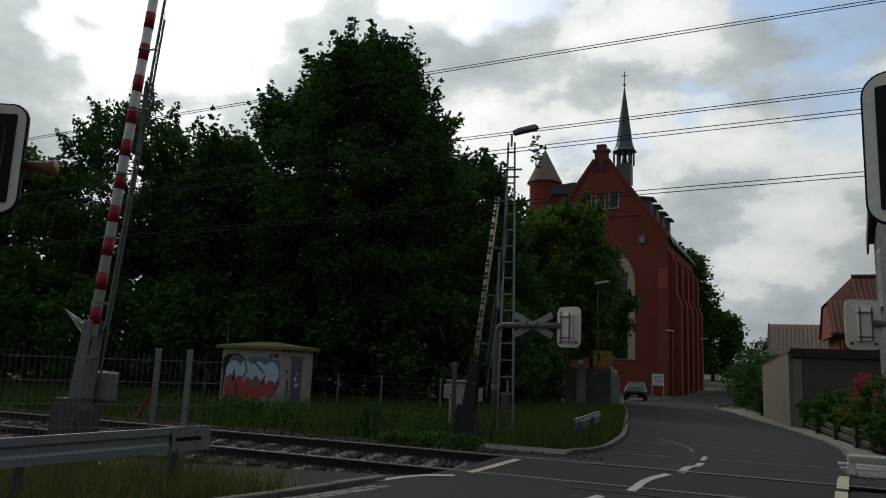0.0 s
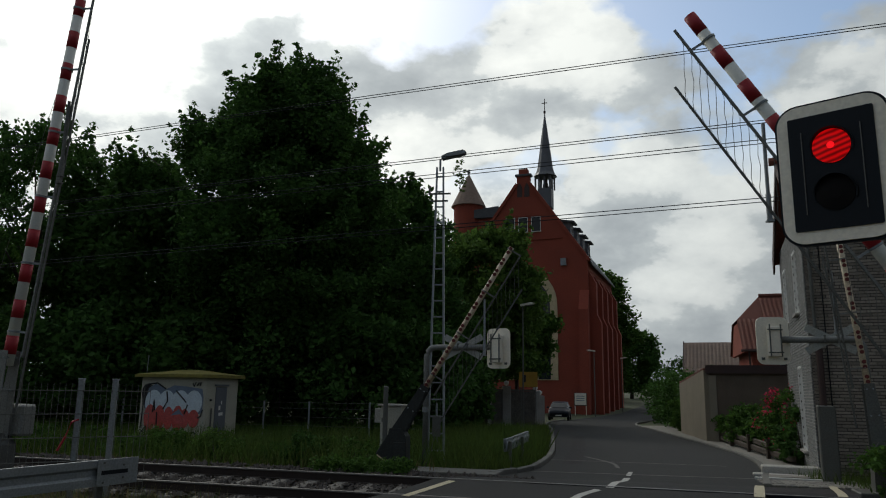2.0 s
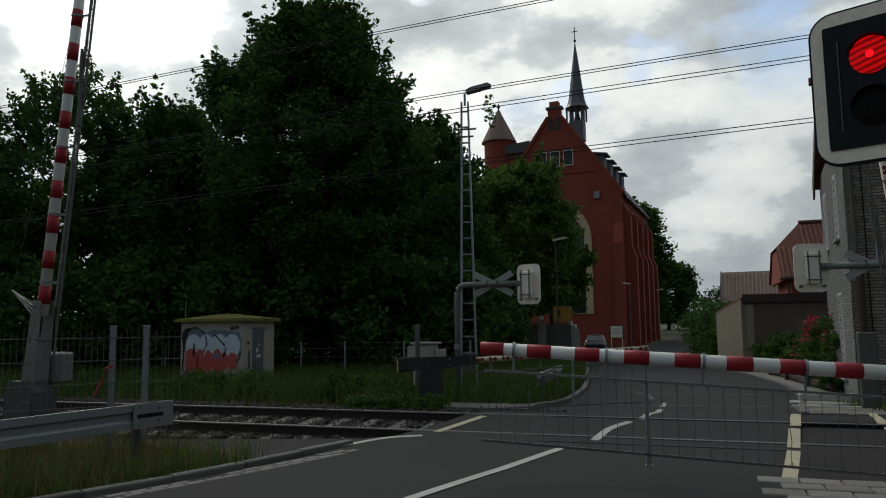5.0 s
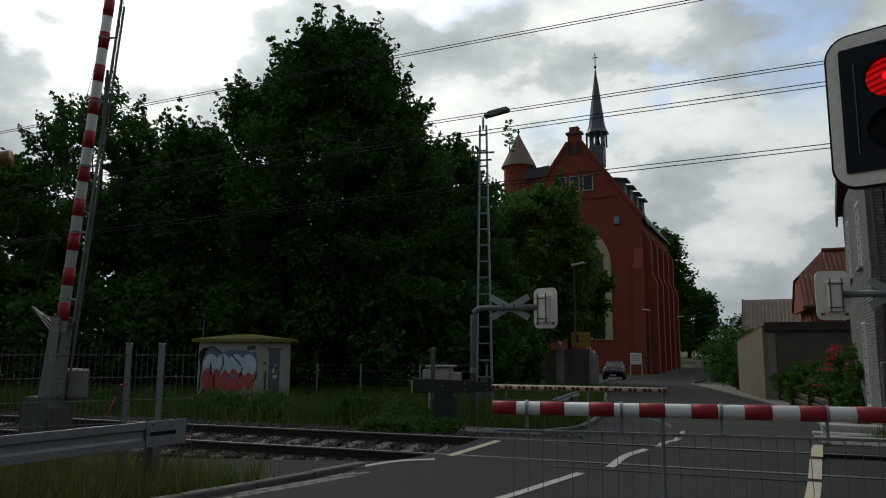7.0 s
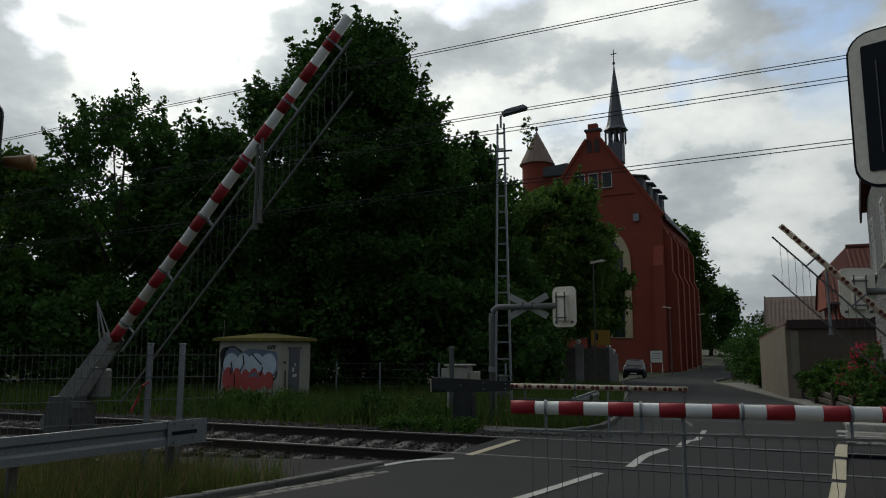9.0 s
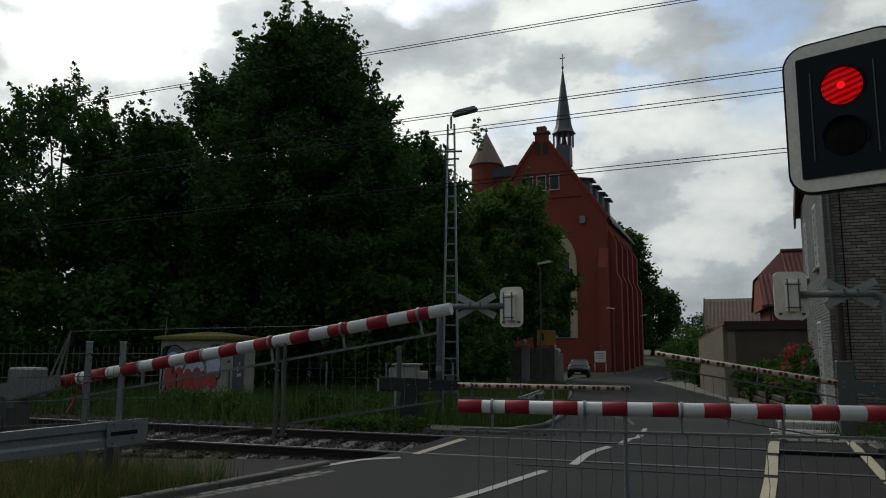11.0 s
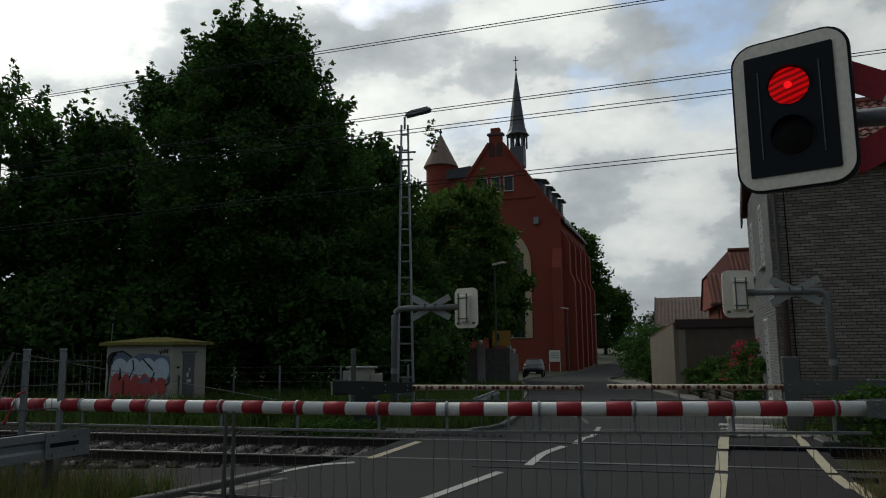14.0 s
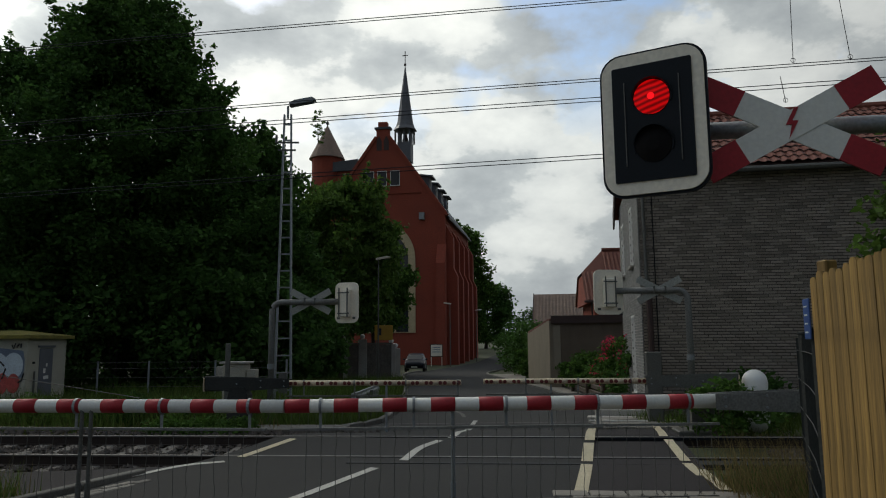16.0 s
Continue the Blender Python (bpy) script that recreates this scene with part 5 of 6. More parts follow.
# ---- church ----
def church():
    rz = -21.9
    FRx, FRy = 17.2, 77.2
    # local x along the front from its left corner, y back along the nave
    w, L_, He, Hr = 14.26, 19.2, 16.6, 26.2
    c, s = math.cos(radians(rz)), math.sin(radians(rz))
    e = thing("brick_church", pose(FRx - c * w, FRy - s * w, -0.55, 0, 0, rz), "tall red brick church with steep gable and slender slate spire", "church")
    Z = pose(0, 0, 0, 90, 0, 0)
    # front with its raised gable
    bm = nb()
    prism(bm, [(0, 0), (w, 0), (w, He), (w / 2 + 0.75, Hr - 0.5), (w / 2 + 0.75, Hr + 0.5), (w / 2 - 0.75, Hr + 0.5), (w / 2 - 0.75, Hr - 0.5), (0, He)], -0.6, 0.0, m=STAND)
    part("front_wall", bm, BRICK_RED, e, "red brick gable front")
    bm = nb()
    for sx in (-1, 1):
        a, b = Vector((w / 2 + sx * 0.75, 0, Hr - 0.4)), Vector((w / 2 + sx * (w / 2 + 0.2), 0, He - 0.1))
        d = (b - a).normalized()
        m = Matrix.Translation((a + b) / 2 + Vector((0, 0.25, 0.0))) @ Vector((1, 0, 0)).rotation_difference(d).to_matrix().to_4x4()
        box(bm, 0, 0, 0, (b - a).length, 0.85, 0.32, m=m)
    part("coping", bm, BRICK_RED, e)
    part("gable_cap", box(nb(), w / 2, 0.3, Hr + 0.6, 1.9, 0.9, 0.28, bevel=0.04), SLATE, e)
    part("gable_cap_block", box(nb(), w / 2, 0.3, Hr + 0.98, 1.05, 0.8, 0.7, bevel=0.03), BRICK_RED, e)
    part("side_wall", box(nb(), w - 0.3, L_ / 2, He / 2, 0.6, L_ - 1.2, He), BRICK_RED, e)
    part("side_wall", box(nb(), 0.3, L_ / 2, He / 2, 0.6, L_ - 1.2, He), BRICK_RED, e)
    bm = nb()
    prism(bm, [(0, 0), (w, 0), (w, He), (w / 2, Hr - 0.4), (0, He)], -0.6, 0.0, m=pose(0, L_ - 0.6, 0) @ STAND)
    part("back_wall", bm, BRICK_RED, e)
    # roof
    for sx in (-1, 1):
        bm = nb()
        a0, a1 = (w / 2 + sx * (w / 2 + 0.4), He - 0.55), (w / 2, Hr - 0.3)
        pts = [Vector((a0[0], y, a0[1])) for y in (0.6, L_ + 0.2)] + [Vector((a1[0], y, a1[1])) for y in (L_ + 0.2, 0.6)]
        top = [bm.verts.new(p + Vector((0, 0, 0.25))) for p in pts]
        low = [bm.verts.new(p) for p in pts]
        bm.faces.new(top)
        bm.faces.new(low[::-1])
        for k in range(4):
            bm.faces.new((low[k], low[(k + 1) % 4], top[(k + 1) % 4], top[k]))
        bmesh.ops.recalc_face_normals(bm, faces=bm.faces)
        part("roof", bm, SLATE, e, "dark slate roof")
    # dormers along the right slope
    for k in range(4):
        y = 1.9 + 3.9 * k
        x0 = w / 2 + (w / 2) * (Hr - 20.0) / (Hr - He) - 0.05
        dm = part("dormer", box(nb(), x0 - 0.5, y, 20.1, 2.2, 1.7, 2.1), SPIRE_M, e, "slate-hung dormer")
        bm = nb()
        prism(bm, [(-1.8, 0.35), (1.35, -0.05), (1.4, 0.12), (-1.8, 0.6)], -1.1, 1.1, m=pose(x0 - 0.35, y, 21.1) @ STAND)
        part("dormer_roof", bm, SLATE, dm)
        window(dm, pose(x0 + 0.63, y, 20.15, 0, 0, 90), 1.0, 1.3)
    # buttresses on the side and the front corners
    for k in range(5):
        y = 1.0 + 4.2 * k
        bm = nb()
        prism(bm, [(0, 0), (1.25, 0), (1.25, 9.6), (0.8, 10.6), (0.8, 14.0), (0, 15.4)], -0.45, 0.45, m=pose(w, y, 0) @ STAND)
        part("buttress", bm, BRICK_RED, e)
        if k < 4:
            bm = nb()
            prism(bm, [(-0.8, 0)] + [(0.8, 0), (0.8, 5.2)] + [(0.55, 6.2), (0, 7.0), (-0.55, 6.2)] + [(-0.8, 5.2)], -0.04, 0.04, m=pose(w + 0.02, y + 2.1, 5.0, 0, 0, 90) @ STAND)
            part("side_window", bm, GLASS, e, "tall pointed side window")
    for x in (0.4, w - 0.4):
        bm = nb()
        prism(bm, [(0, 0), (1.1, 0), (1.1, 11.0), (0, 13.2)], -0.5, 0.5, m=pose(x, 0, 0, 0, 0, -90) @ STAND)
        part("front_buttress", bm, BRICK_RED, e)
    # three gable windows, blind niche, great arched window
    for k in (-1, 0, 1):
        window(e, pose(w / 2 - 0.05 + 1.5 * k, -0.03, 20.9), 1.1, 1.75, 0)
        bm = nb()
        box(bm, w / 2 - 0.05 + 1.5 * k, -0.03, 22.0, 1.2, 0.1, 0.25)
        part("lintel", bm, BRICK_RED, e)
    for k in (-1, 1):
        bm = nb()
        prism(bm, [(-0.3, 0), (0.3, 0), (0.3, 1.1), (0, 1.7), (-0.3, 1.1)], 0.0, 0.05, m=pose(w / 2 + 0.42 * k, 0, 24.2) @ STAND)
        part("gable_niche", bm, FASCIA, e, "narrow blind niche")
    arch = lambda r, top, base: [(-r, base)] + [(r, base)] + [(r * math.cos(radians(a)), top - r + r * 1.15 * math.sin(radians(a))) for a in np.linspace(0, 180, 19)]
    bm = nb()
    prism(bm, arch(3.55, 15.2, 3.5), 0.0, 0.12, m=pose(w / 2 + 0.2, 0, 0) @ STAND)
    part("window_surround", bm, STONE, e, "pale stone arch surround")
    bm = nb()
    prism(bm, arch(2.75, 14.3, 3.6), 0.12, 0.16, m=pose(w / 2 + 0.2, 0, 0) @ STAND)
    big = part("arched_window", bm, GLASS, e, "great arched church window")
    for k in (-1, 0, 1):
        part("mullion", box(nb(), w / 2 + 0.2 + 1.3 * k, -0.19, 7.8, 0.22, 0.08, 8.4), STONE, big)
    part("string_course", box(nb(), w / 2, -0.05, 19.2, w * 0.62, 0.14, 0.22), BRICK_RED, e)
    part("lamp_box", box(nb(), w - 2.6, -0.15, 16.4, 0.6, 0.3, 0.8), STEEL, e)
    # stair tower with a cone on the far side
    tx, ty = -2.55, 9.0
    bm = nb()
    tube(bm, [(tx, ty, 0), (tx, ty, 26.0)], 1.95, 18)
    part("tower", bm, BRICK_RED, e, "round brick stair tower")
    bm = nb()
    tube(bm, [(tx, ty, 25.9), (tx, ty, 28.1), (tx, ty, 30.3)], 2.3, 18, 0.12)
    part("tower_roof", bm, TILE_BRN, e, "conical tower roof")
    part("finial", tube(tube(nb(), [(tx, ty, 30.1), (tx, ty, 31.1)], 0.09, 6), [(tx, ty, 30.6), (tx, ty, 30.85)], 0.22, 8), SLATE, e)
    part("link_roof", prism(nb(), [(0, 0), (4.5, 0), (4.5, 1.4), (0, 1.0)], -2, 2, m=pose(tx, 9.5, 24.0) @ STAND), SLATE, e)
    part("link_wall", box(nb(), 0.6, 9.5, 12.0, 5.0, 3.0, 24.0), BRICK_RED, e)
    # flèche: base, open belfry, spire
    sx, sy = w / 2, 11.8
    part("spire_base", box(nb(), sx, sy, 27.0, 1.75, 1.75, 2.6, bevel=0.05), SPIRE_M, e)
    for ax, ay in ((-1, -1), (1, -1), (1, 1), (-1, 1), (0, -1), (0, 1), (-1, 0), (1, 0)):
        part("belfry_post", box(nb(), sx + ax * 0.72, sy + ay * 0.72, 29.2, 0.2, 0.2, 2.0), SPIRE_M, e)
    part("bell", tube(nb(), [(sx, sy, 28.6), (sx, sy, 29.0), (sx, sy, 29.6)], 0.42, 12, 0.2), FASCIA, e, "dark bronze bell")
    for ax in (-1.25, 1.25):
        part("antenna_panel", box(nb(), sx + ax, sy - 0.4, 28.9, 0.22, 0.15, 1.9), STEEL_D, e)
    bm = nb()
    rings = []
    for z, r in ((30.0, 1.5), (30.5, 1.18), (31.2, 0.98), (38.7, 0.06)):
        rings.append([bm.verts.new((sx + r * math.cos(radians(22.5 + 45 * k)) * 1.05, sy + r * math.sin(radians(22.5 + 45 * k)) * 1.05, z)) for k in range(8)])
    for q, t in zip(rings, rings[1:]):
        for k in range(8):
            bm.faces.new((q[k], q[(k + 1) % 8], t[(k + 1) % 8], t[k]))
    bm.faces.new(rings[0][::-1])
    part("spire", bm, SPIRE_M, e, "slender slate spire")
    bm = nb()
    tube(bm, [(sx, sy, 38.4), (sx, sy, 40.9)], 0.055, 6)
    box(bm, sx, sy, 40.3, 0.75, 0.08, 0.09)
    tube(bm, [(sx, sy, 38.9), (sx, sy, 39.15)], 0.16, 8)
    part("cross", bm, FASCIA, e, "thin iron cross")


church()


# ---- vegetation ----
def leaves(rng, centres, radii, per, size, droop=0.3, flat=0.7):
    n = len(centres)
    pick = np.sort(rng.choice(n, n * per, p=radii ** 1.7 / (radii ** 1.7).sum()))
    c, r = centres[pick], radii[pick]
    d = rng.normal(size=(n * per, 3))
    d /= np.linalg.norm(d, axis=1, keepdims=True)
    p = c + d * (r * rng.uniform(0.0, 1.0, n * per) ** 0.55 * rng.uniform(0.7, 1.3, n * per))[:, None] * np.array([1, 1, flat])
    a = rng.normal(size=(n * per, 3)) * [1, 1, 0.6] - [0, 0, droop]
    a /= np.linalg.norm(a, axis=1, keepdims=True)
    b = np.cross(a, rng.normal(size=(n * per, 3)))
    b /= np.linalg.norm(b, axis=1, keepdims=True)
    s = size * rng.uniform(0.6, 1.35, (n * per, 1))
    return np.stack([p - a * s * 0.5, p + b * s * 0.32 + a * s * 0.05, p + a * s * 0.6, p - b * s * 0.32 + a * s * 0.05], 1)


def crown_points(rng, n, cx, cy, z0, z1, rx, seed, power=2.0, lobes=0.35):
    """Clump centres in an uneven crown: fuller low down, narrowing to the top."""
    out, rad = [], []
    while len(out) < n:
        t = rng.uniform(0, 1)
        prof = math.sqrt(max(0.02, 1 - ((t - 0.38) / 0.64) ** power)) if t > 0.38 else 0.55 + 0.45 * (t / 0.38)
        ang = rng.uniform(0, 2 * math.pi)
        lob = 1 + lobes * noise.noise((math.cos(ang) * 1.6 + seed, math.sin(ang) * 1.6, t * 3.2 + seed))
        rr = rx * prof * lob * rng.uniform(0.25, 1.0) ** 0.5
        out.append((cx + rr * math.cos(ang), cy + rr * math.sin(ang), z0 + (z1 - z0) * t * (1 + 0.05 * noise.noise((ang, seed, 1.0)))))
        rad.append(rng.uniform(0.55, 1.15))
    return np.array(out), np.array(rad)


def tree(x, y, height, rx, base, clumps, per, size, material, seed, label, trunk_r=0.28, clump_r=1.0, droop=0.3, group="trees by the track", spikes=0, power=2.0, lobes=()):
    g = gz(y)
    e = thing("tree", pose(x, y, g), label, "tree", group)
    rng = np.random.default_rng(seed)
    c, r = crown_points(rng, clumps, 0, 0, base, height, rx, seed * 1.7, power)
    for dx, dy, z, lr, n in lobes:
        d = rng.normal(size=(n, 3))
        d *= (rng.uniform(0.15, 1.0, (n, 1)) ** 0.45) / np.linalg.norm(d, axis=1, keepdims=True)
        c = np.concatenate([c, np.array([dx, dy, z]) + d * [lr, lr, lr * 0.85]])
        r = np.concatenate([r, rng.uniform(0.55, 1.1, n)])
    r = r * clump_r
    if spikes:
        mid = np.array([0, 0, base + (height - base) * 0.4])
        far = np.linalg.norm((c - mid) / [rx, rx, (height - base) * 0.55], axis=1)
        k = rng.choice(len(c), spikes, p=far ** 3 / (far ** 3).sum())
        d = c[k] - mid
        d = d / np.linalg.norm(d, axis=1, keepdims=True) * 0.7 + rng.normal(0, 0.3, (spikes, 3)) + [0, 0, 0.45]
        for q, f in ((0.45, 0.5), (0.8, 0.38), (1.1, 0.28), (1.4, 0.18)):
            c = np.concatenate([c, c[k] + d * q * clump_r])
            r = np.concatenate([r, np.full(spikes, f * clump_r)])
    cr = quads("crown", leaves(rng, c, r, per, size, droop), 4, material, e)
    cr["kind"] = "stuff"
    bm = nb()
    tube(bm, [(0, 0, -0.3), (0.1, 0.05, base * 0.6), (0.0, 0.1, base + (height - base) * 0.45), (0.1, 0.0, height * 0.88)], trunk_r, 9, trunk_r * 0.12)
    part("trunk", bm, BARK, e, smooth=True)
    for k in range(9):
        tgt = c[rng.integers(len(c))]
        z = base * 0.7 + (max(tgt[2], base + 0.5) - base * 0.7) * 0.4
        part("limb", tube(nb(), [(0.05, 0.05, z), (tgt[0] * 0.45, tgt[1] * 0.45, (z + tgt[2]) / 2 + 0.2), tuple(tgt)], trunk_r * 0.4, 6, 0.02), BARK, e, smooth=True)
    return e


tree(-6.5, 31.5, 15.7, 5.7, 2.2, 700, 78, 0.185, LEAF_D, 3, "huge dense dark green maple behind the switch hut", 0.42, 0.88, spikes=380, power=1.05,
     lobes=((-3.3, 0.0, 12.2, 1.7, 80), (-1.2, -0.5, 13.6, 1.5, 60), (1.0, 0.0, 14.6, 1.5, 70), (0.5, 0.0, 15.5, 0.9, 26), (0.2, 0.3, 13.0, 1.9, 60), (2.5, -0.4, 11.6, 1.6, 70), (0.0, 0.5, 8.0, 4.2, 260), (-5.0, 0.0, 9.4, 1.7, 70), (-5.7, 0.3, 10.6, 1.4, 46)))
tree(-18.0, 32.5, 13.7, 3.7, 4.0, 250, 56, 0.20, LEAF_D, 5, "airy birch with drooping leaves at the track", 0.2, 0.8, 0.9, spikes=50)
tree(-23.0, 31.0, 11.0, 4.2, 2.2, 220, 60, 0.26, LEAF_M, 6, "leafy tree at the fence", 0.2, 0.85, 0.6, spikes=40)
tree(-13.6, 33.5, 11.8, 4.1, 2.6, 300, 64, 0.28, LEAF_D, 8, "dense dark tree beside the maple", 0.3, 0.95, spikes=50)
tree(-2.0, 36.5, 12.0, 3.3, 3.0, 300, 64, 0.26, LEAF_D, 9, "leafy tree beside the big maple", 0.25, 0.85, 0.8, spikes=60)
tree(-4.4, 40.0, 12.4, 4.0, 2.6, 260, 64, 0.28, LEAF_D, 10, "tall dark tree behind the maple", 0.25, 0.9, spikes=40)
tree(3.4, 45.0, 11.9, 3.9, 3.2, 330, 64, 0.27, LEAF_L, 12, "light green tree before the church", 0.22, 0.85, 0.9, spikes=60)
tree(6.2, 52.0, 9.6, 2.9, 3.4, 200, 60, 0.27, LEAF_M, 13, "drooping green tree by the church front", 0.2, 0.8, 1.0, spikes=40)
tree(27.3, 113.0, 19.3, 5.0, 2.5, 300, 60, 0.5, LEAF_M, 15, "tall round tree beyond the church", 0.5, 1.5, group="distant trees", spikes=40)
tree(35.0, 125.0, 11.0, 5.0, 1.5, 200, 56, 0.55, LEAF_D, 16, "dark tree beyond the road bend", 0.4, 1.5, group="distant trees")
for k, (x, y, h, r) in enumerate(((-29, 40, 11, 5), (-22, 43, 12, 5), (-16, 44, 12, 5), (-9.5, 45, 13, 5), (-4, 49, 12, 4.5), (2, 56, 11, 4.5))):
    tree(x, y, h, r, 1.2, 190, 56, 0.34, LEAF_D, 30 + k, "dark tree in the wood behind the track", 0.3, 1.15, group="wood behind the track")


def shrub(x, y, z, h, r, clumps, per, size, material, seed, label, group="shrubs", name="shrub"):
    e = thing(name, pose(x, y, z), label, "shrub", group)
    rng = np.random.default_rng(seed)
    c, rr = crown_points(rng, clumps, 0, 0, 0.1, h, r, seed, lobes=0.5)
    cr = quads("foliage", leaves(rng, c, rr * 0.42 * max(0.5, r / 1.5), per, size, 0.2), 4, material, e)
    cr["kind"] = "stuff"
    bm = nb()
    for k in range(4):
        tube(bm, [(0, 0, -0.1), (rng.uniform(-.4, .4) * r, rng.uniform(-.4, .4) * r, h * 0.6)], 0.03, 5, 0.008)
    part("stem", bm, BARK, e)
    return e


for k, (x, y, h, r) in enumerate(((-27, 30, 5, 3.2), (-23.5, 28.8, 4.2, 2.6), (-20, 29.2, 5.4, 3.0), (-16.2, 28.9, 4.8, 2.8), (-12.6, 29.0, 5.2, 2.8), (-9.4, 28.6, 4.6, 2.4), (-6.0, 29.4, 5.0, 2.8),
                                  (-3.0, 29.0, 5.2, 2.6), (-0.4, 30.6, 4.6, 2.6), (1.0, 34.0, 3.0, 1.9), (-14, 31, 6.5, 3), (-4.6, 32.5, 7, 3), (0.2, 34, 6.5, 2.8), (0.6, 41, 4.0, 2.0), (-31, 33, 5.5, 3.6), (-28, 27.5, 4.2, 2.8), (-35, 37, 7, 4.5), (-28, 46, 7, 4.5), (-37, 52, 8, 6), (-20, 50, 8, 5), (-12, 52, 8, 5), (-5, 55, 8, 5), (-24.5, 25.6, 3.0, 2.2))):
    shrub(x, y, gz(y), h, r, 120, 46, 0.24, LEAF_D, 60 + k, "dark leafy undergrowth behind the wire fence", "undergrowth")
for k, (x, y, z, h, r, mt) in enumerate(((14.2, 35.5, 0.1, 3.2, 1.1, LEAF_D), (14.8, 40.5, -0.2, 2.6, 1.6, LEAF_M), (16.3, 46.0, -0.3, 3.6, 2.0, LEAF_D), (13.0, 31.8, 0.2, 1.1, 0.8, LEAF_M),
                                        (12.6, 29.6, 0.2, 1.2, 0.9, LEAF_M), (11.9, 27.0, 0.1, 1.4, 1.0, LEAF_M), (11.3, 24.2, 0.1, 1.2, 0.9, LEAF_M), (19, 56, -0.5, 4.5, 2.6, LEAF_D), (23, 66, -0.4, 5.5, 3.0, LEAF_D),
                                        (29, 84, 0, 5.0, 3.0, LEAF_M), (25, 72, -0.3, 3.4, 2.2, LEAF_L), (9.95, 19.6, 0, 1.5, 0.75, LEAF_D))):
    shrub(x, y, gz(y) + z, h, r, 90 if r > 1.2 else 50, 44, 0.13 if r < 1.2 else 0.2, mt, 90 + k, "green garden shrub beside the footpath", "garden shrubs")
rose = shrub(10.5, 21.2, gz(21) + 0.1, 1.9, 0.95, 70, 40, 0.10, LEAF_M, 120, "rose bush full of pink blossoms by the house", "garden shrubs", "rose_bush")
_rng = np.random.default_rng(5)
_c, _r = crown_points(_rng, 60, 0, 0, 0.4, 2.05, 1.02, 3.0)
quads("blossoms", leaves(_rng, _c, _r * 0.26, 14, 0.075, 0.0), 4, PETAL, rose)["kind"] = "stuff"
shrub(7.9, 12.2, 0, 0.9, 0.9, 40, 40, 0.10, LEAF_M, 140, "weeds round the barrier foot", "weeds")
for k, (x, y, h, r) in enumerate(((-1.4, 14.9, 0.38, 0.4), (-0.75, 14.75, 0.4, 0.35), (-2.1, 15.2, 0.35, 0.4))):
    shrub(x, y, -0.1, h, r, 45, 40, 0.07, LEAF_M, 144 + k, "tall weeds round the far barrier housing", "weeds")
for k in range(16):
    p = tr(-19.5 + k * 0.85 + 0.3 * math.sin(k * 2.1), 15.7 + 0.9 * math.sin(k * 1.7) ** 2)
    shrub(p.x, p.y, gz(p.y) - 0.08, 0.45 + 0.4 * abs(math.sin(k * 1.3)), 0.4 + 0.25 * abs(math.cos(k * 2.3)), 34, 36, 0.075, (LEAF_M, LEAF_D, LEAF_L)[k % 3], 160 + k, "tall leafy weeds in the grass beyond the track", "weeds", "weed_clump")
shrub(8.9, 12.8, 0, 0.8, 0.9, 40, 40, 0.10, LEAF_M, 141, "weeds round the barrier foot", "weeds")
shrub(10.2, 14.6, 0, 0.9, 1.2, 50, 40, 0.12, LEAF_D, 142, "weeds along the house wall", "weeds")
shrub(12.2, 13.8, 0, 0.8, 1.2, 50, 40, 0.12, LEAF_D, 143, "weeds along the house wall", "weeds")
shrub(3.6, 87.6, 26.2, 4.2, 0.9, 40, 30, 0.18, LEAF_L, 155, "small birch growing on the church tower", "tower growth")
thuja = shrub(3.99, 3.78, 0.0, 3.02, 0.42, 150, 60, 0.06, LEAF_L, 150, "green conifer hedge above the wooden fence", "hedge", "conifer")


def grass(name, n, place, h0, h1, material, seed, label, w=0.012):
    """Blades of grass as one thin mesh."""
    rng = np.random.default_rng(seed)
    p = place(rng, n)
    n = len(p)
    h = rng.uniform(h0, h1, (n, 1))
    a = rng.uniform(0, 2 * math.pi, n)
    side = np.stack([np.cos(a), np.sin(a), 0 * a], 1) * w * rng.uniform(0.6, 1.6, (n, 1))
    lean = np.stack([rng.normal(0, 0.3, n), rng.normal(0, 0.3, n), np.ones(n)], 1)
    tip = p + lean * h
    ob = quads(name, np.stack([p - side, p + side, tip], 1), 3, material)
    return tagged(ob, label, "grass", kind="stuff")


def area(poly_fn, x0, x1, y0, y1):
    def place(rng, n):
        x, y = rng.uniform(x0, x1, n), rng.uniform(y0, y1, n)
        ok = np.array([poly_fn(a, b) for a, b in zip(x, y)])
        x, y = x[ok], y[ok]
        z = np.array([gz(b) - float(np.interp(a * V.x + b * V.y, [8.9, 9.9, 13.6, 15.0], [0.03, 0.27, 0.27, 0.03])) - 0.03 for a, b in zip(x, y)])
        return np.stack([x, y, z], 1)
    return place


LX = lambda y: float(np.interp(y, [q.y for q in LEFT], [q.x for q in LEFT]))
RX = lambda y: float(np.interp(y, [q.y for q in RIGHT], [q.x for q in RIGHT]))
grass("grass", 52000, area(lambda x, y: N_(x, y) > 14.6 and x < LX(y) - 0.25 and not (-0.9 < x < 1.6 and y < 16.3), -24, 8, 15, 32), 0.25, 0.95, GRASS, 1, "tall green grass beyond the track", 0.016)
grass("grass", 14000, area(lambda x, y: x < LX(y) - 0.25, -3, 8.2, 16.4, 46), 0.1, 0.35, GRASS, 2, "green grass on the island by the road", 0.016)
grass("grass", 26000, area(lambda x, y: x < LX(y) - 0.2 and N_(x, y) < 8.4, -11, -2.5, 4.0, 10.5), 0.12, 0.5, GRASS, 3, "tall grass under the guard rail", 0.007)
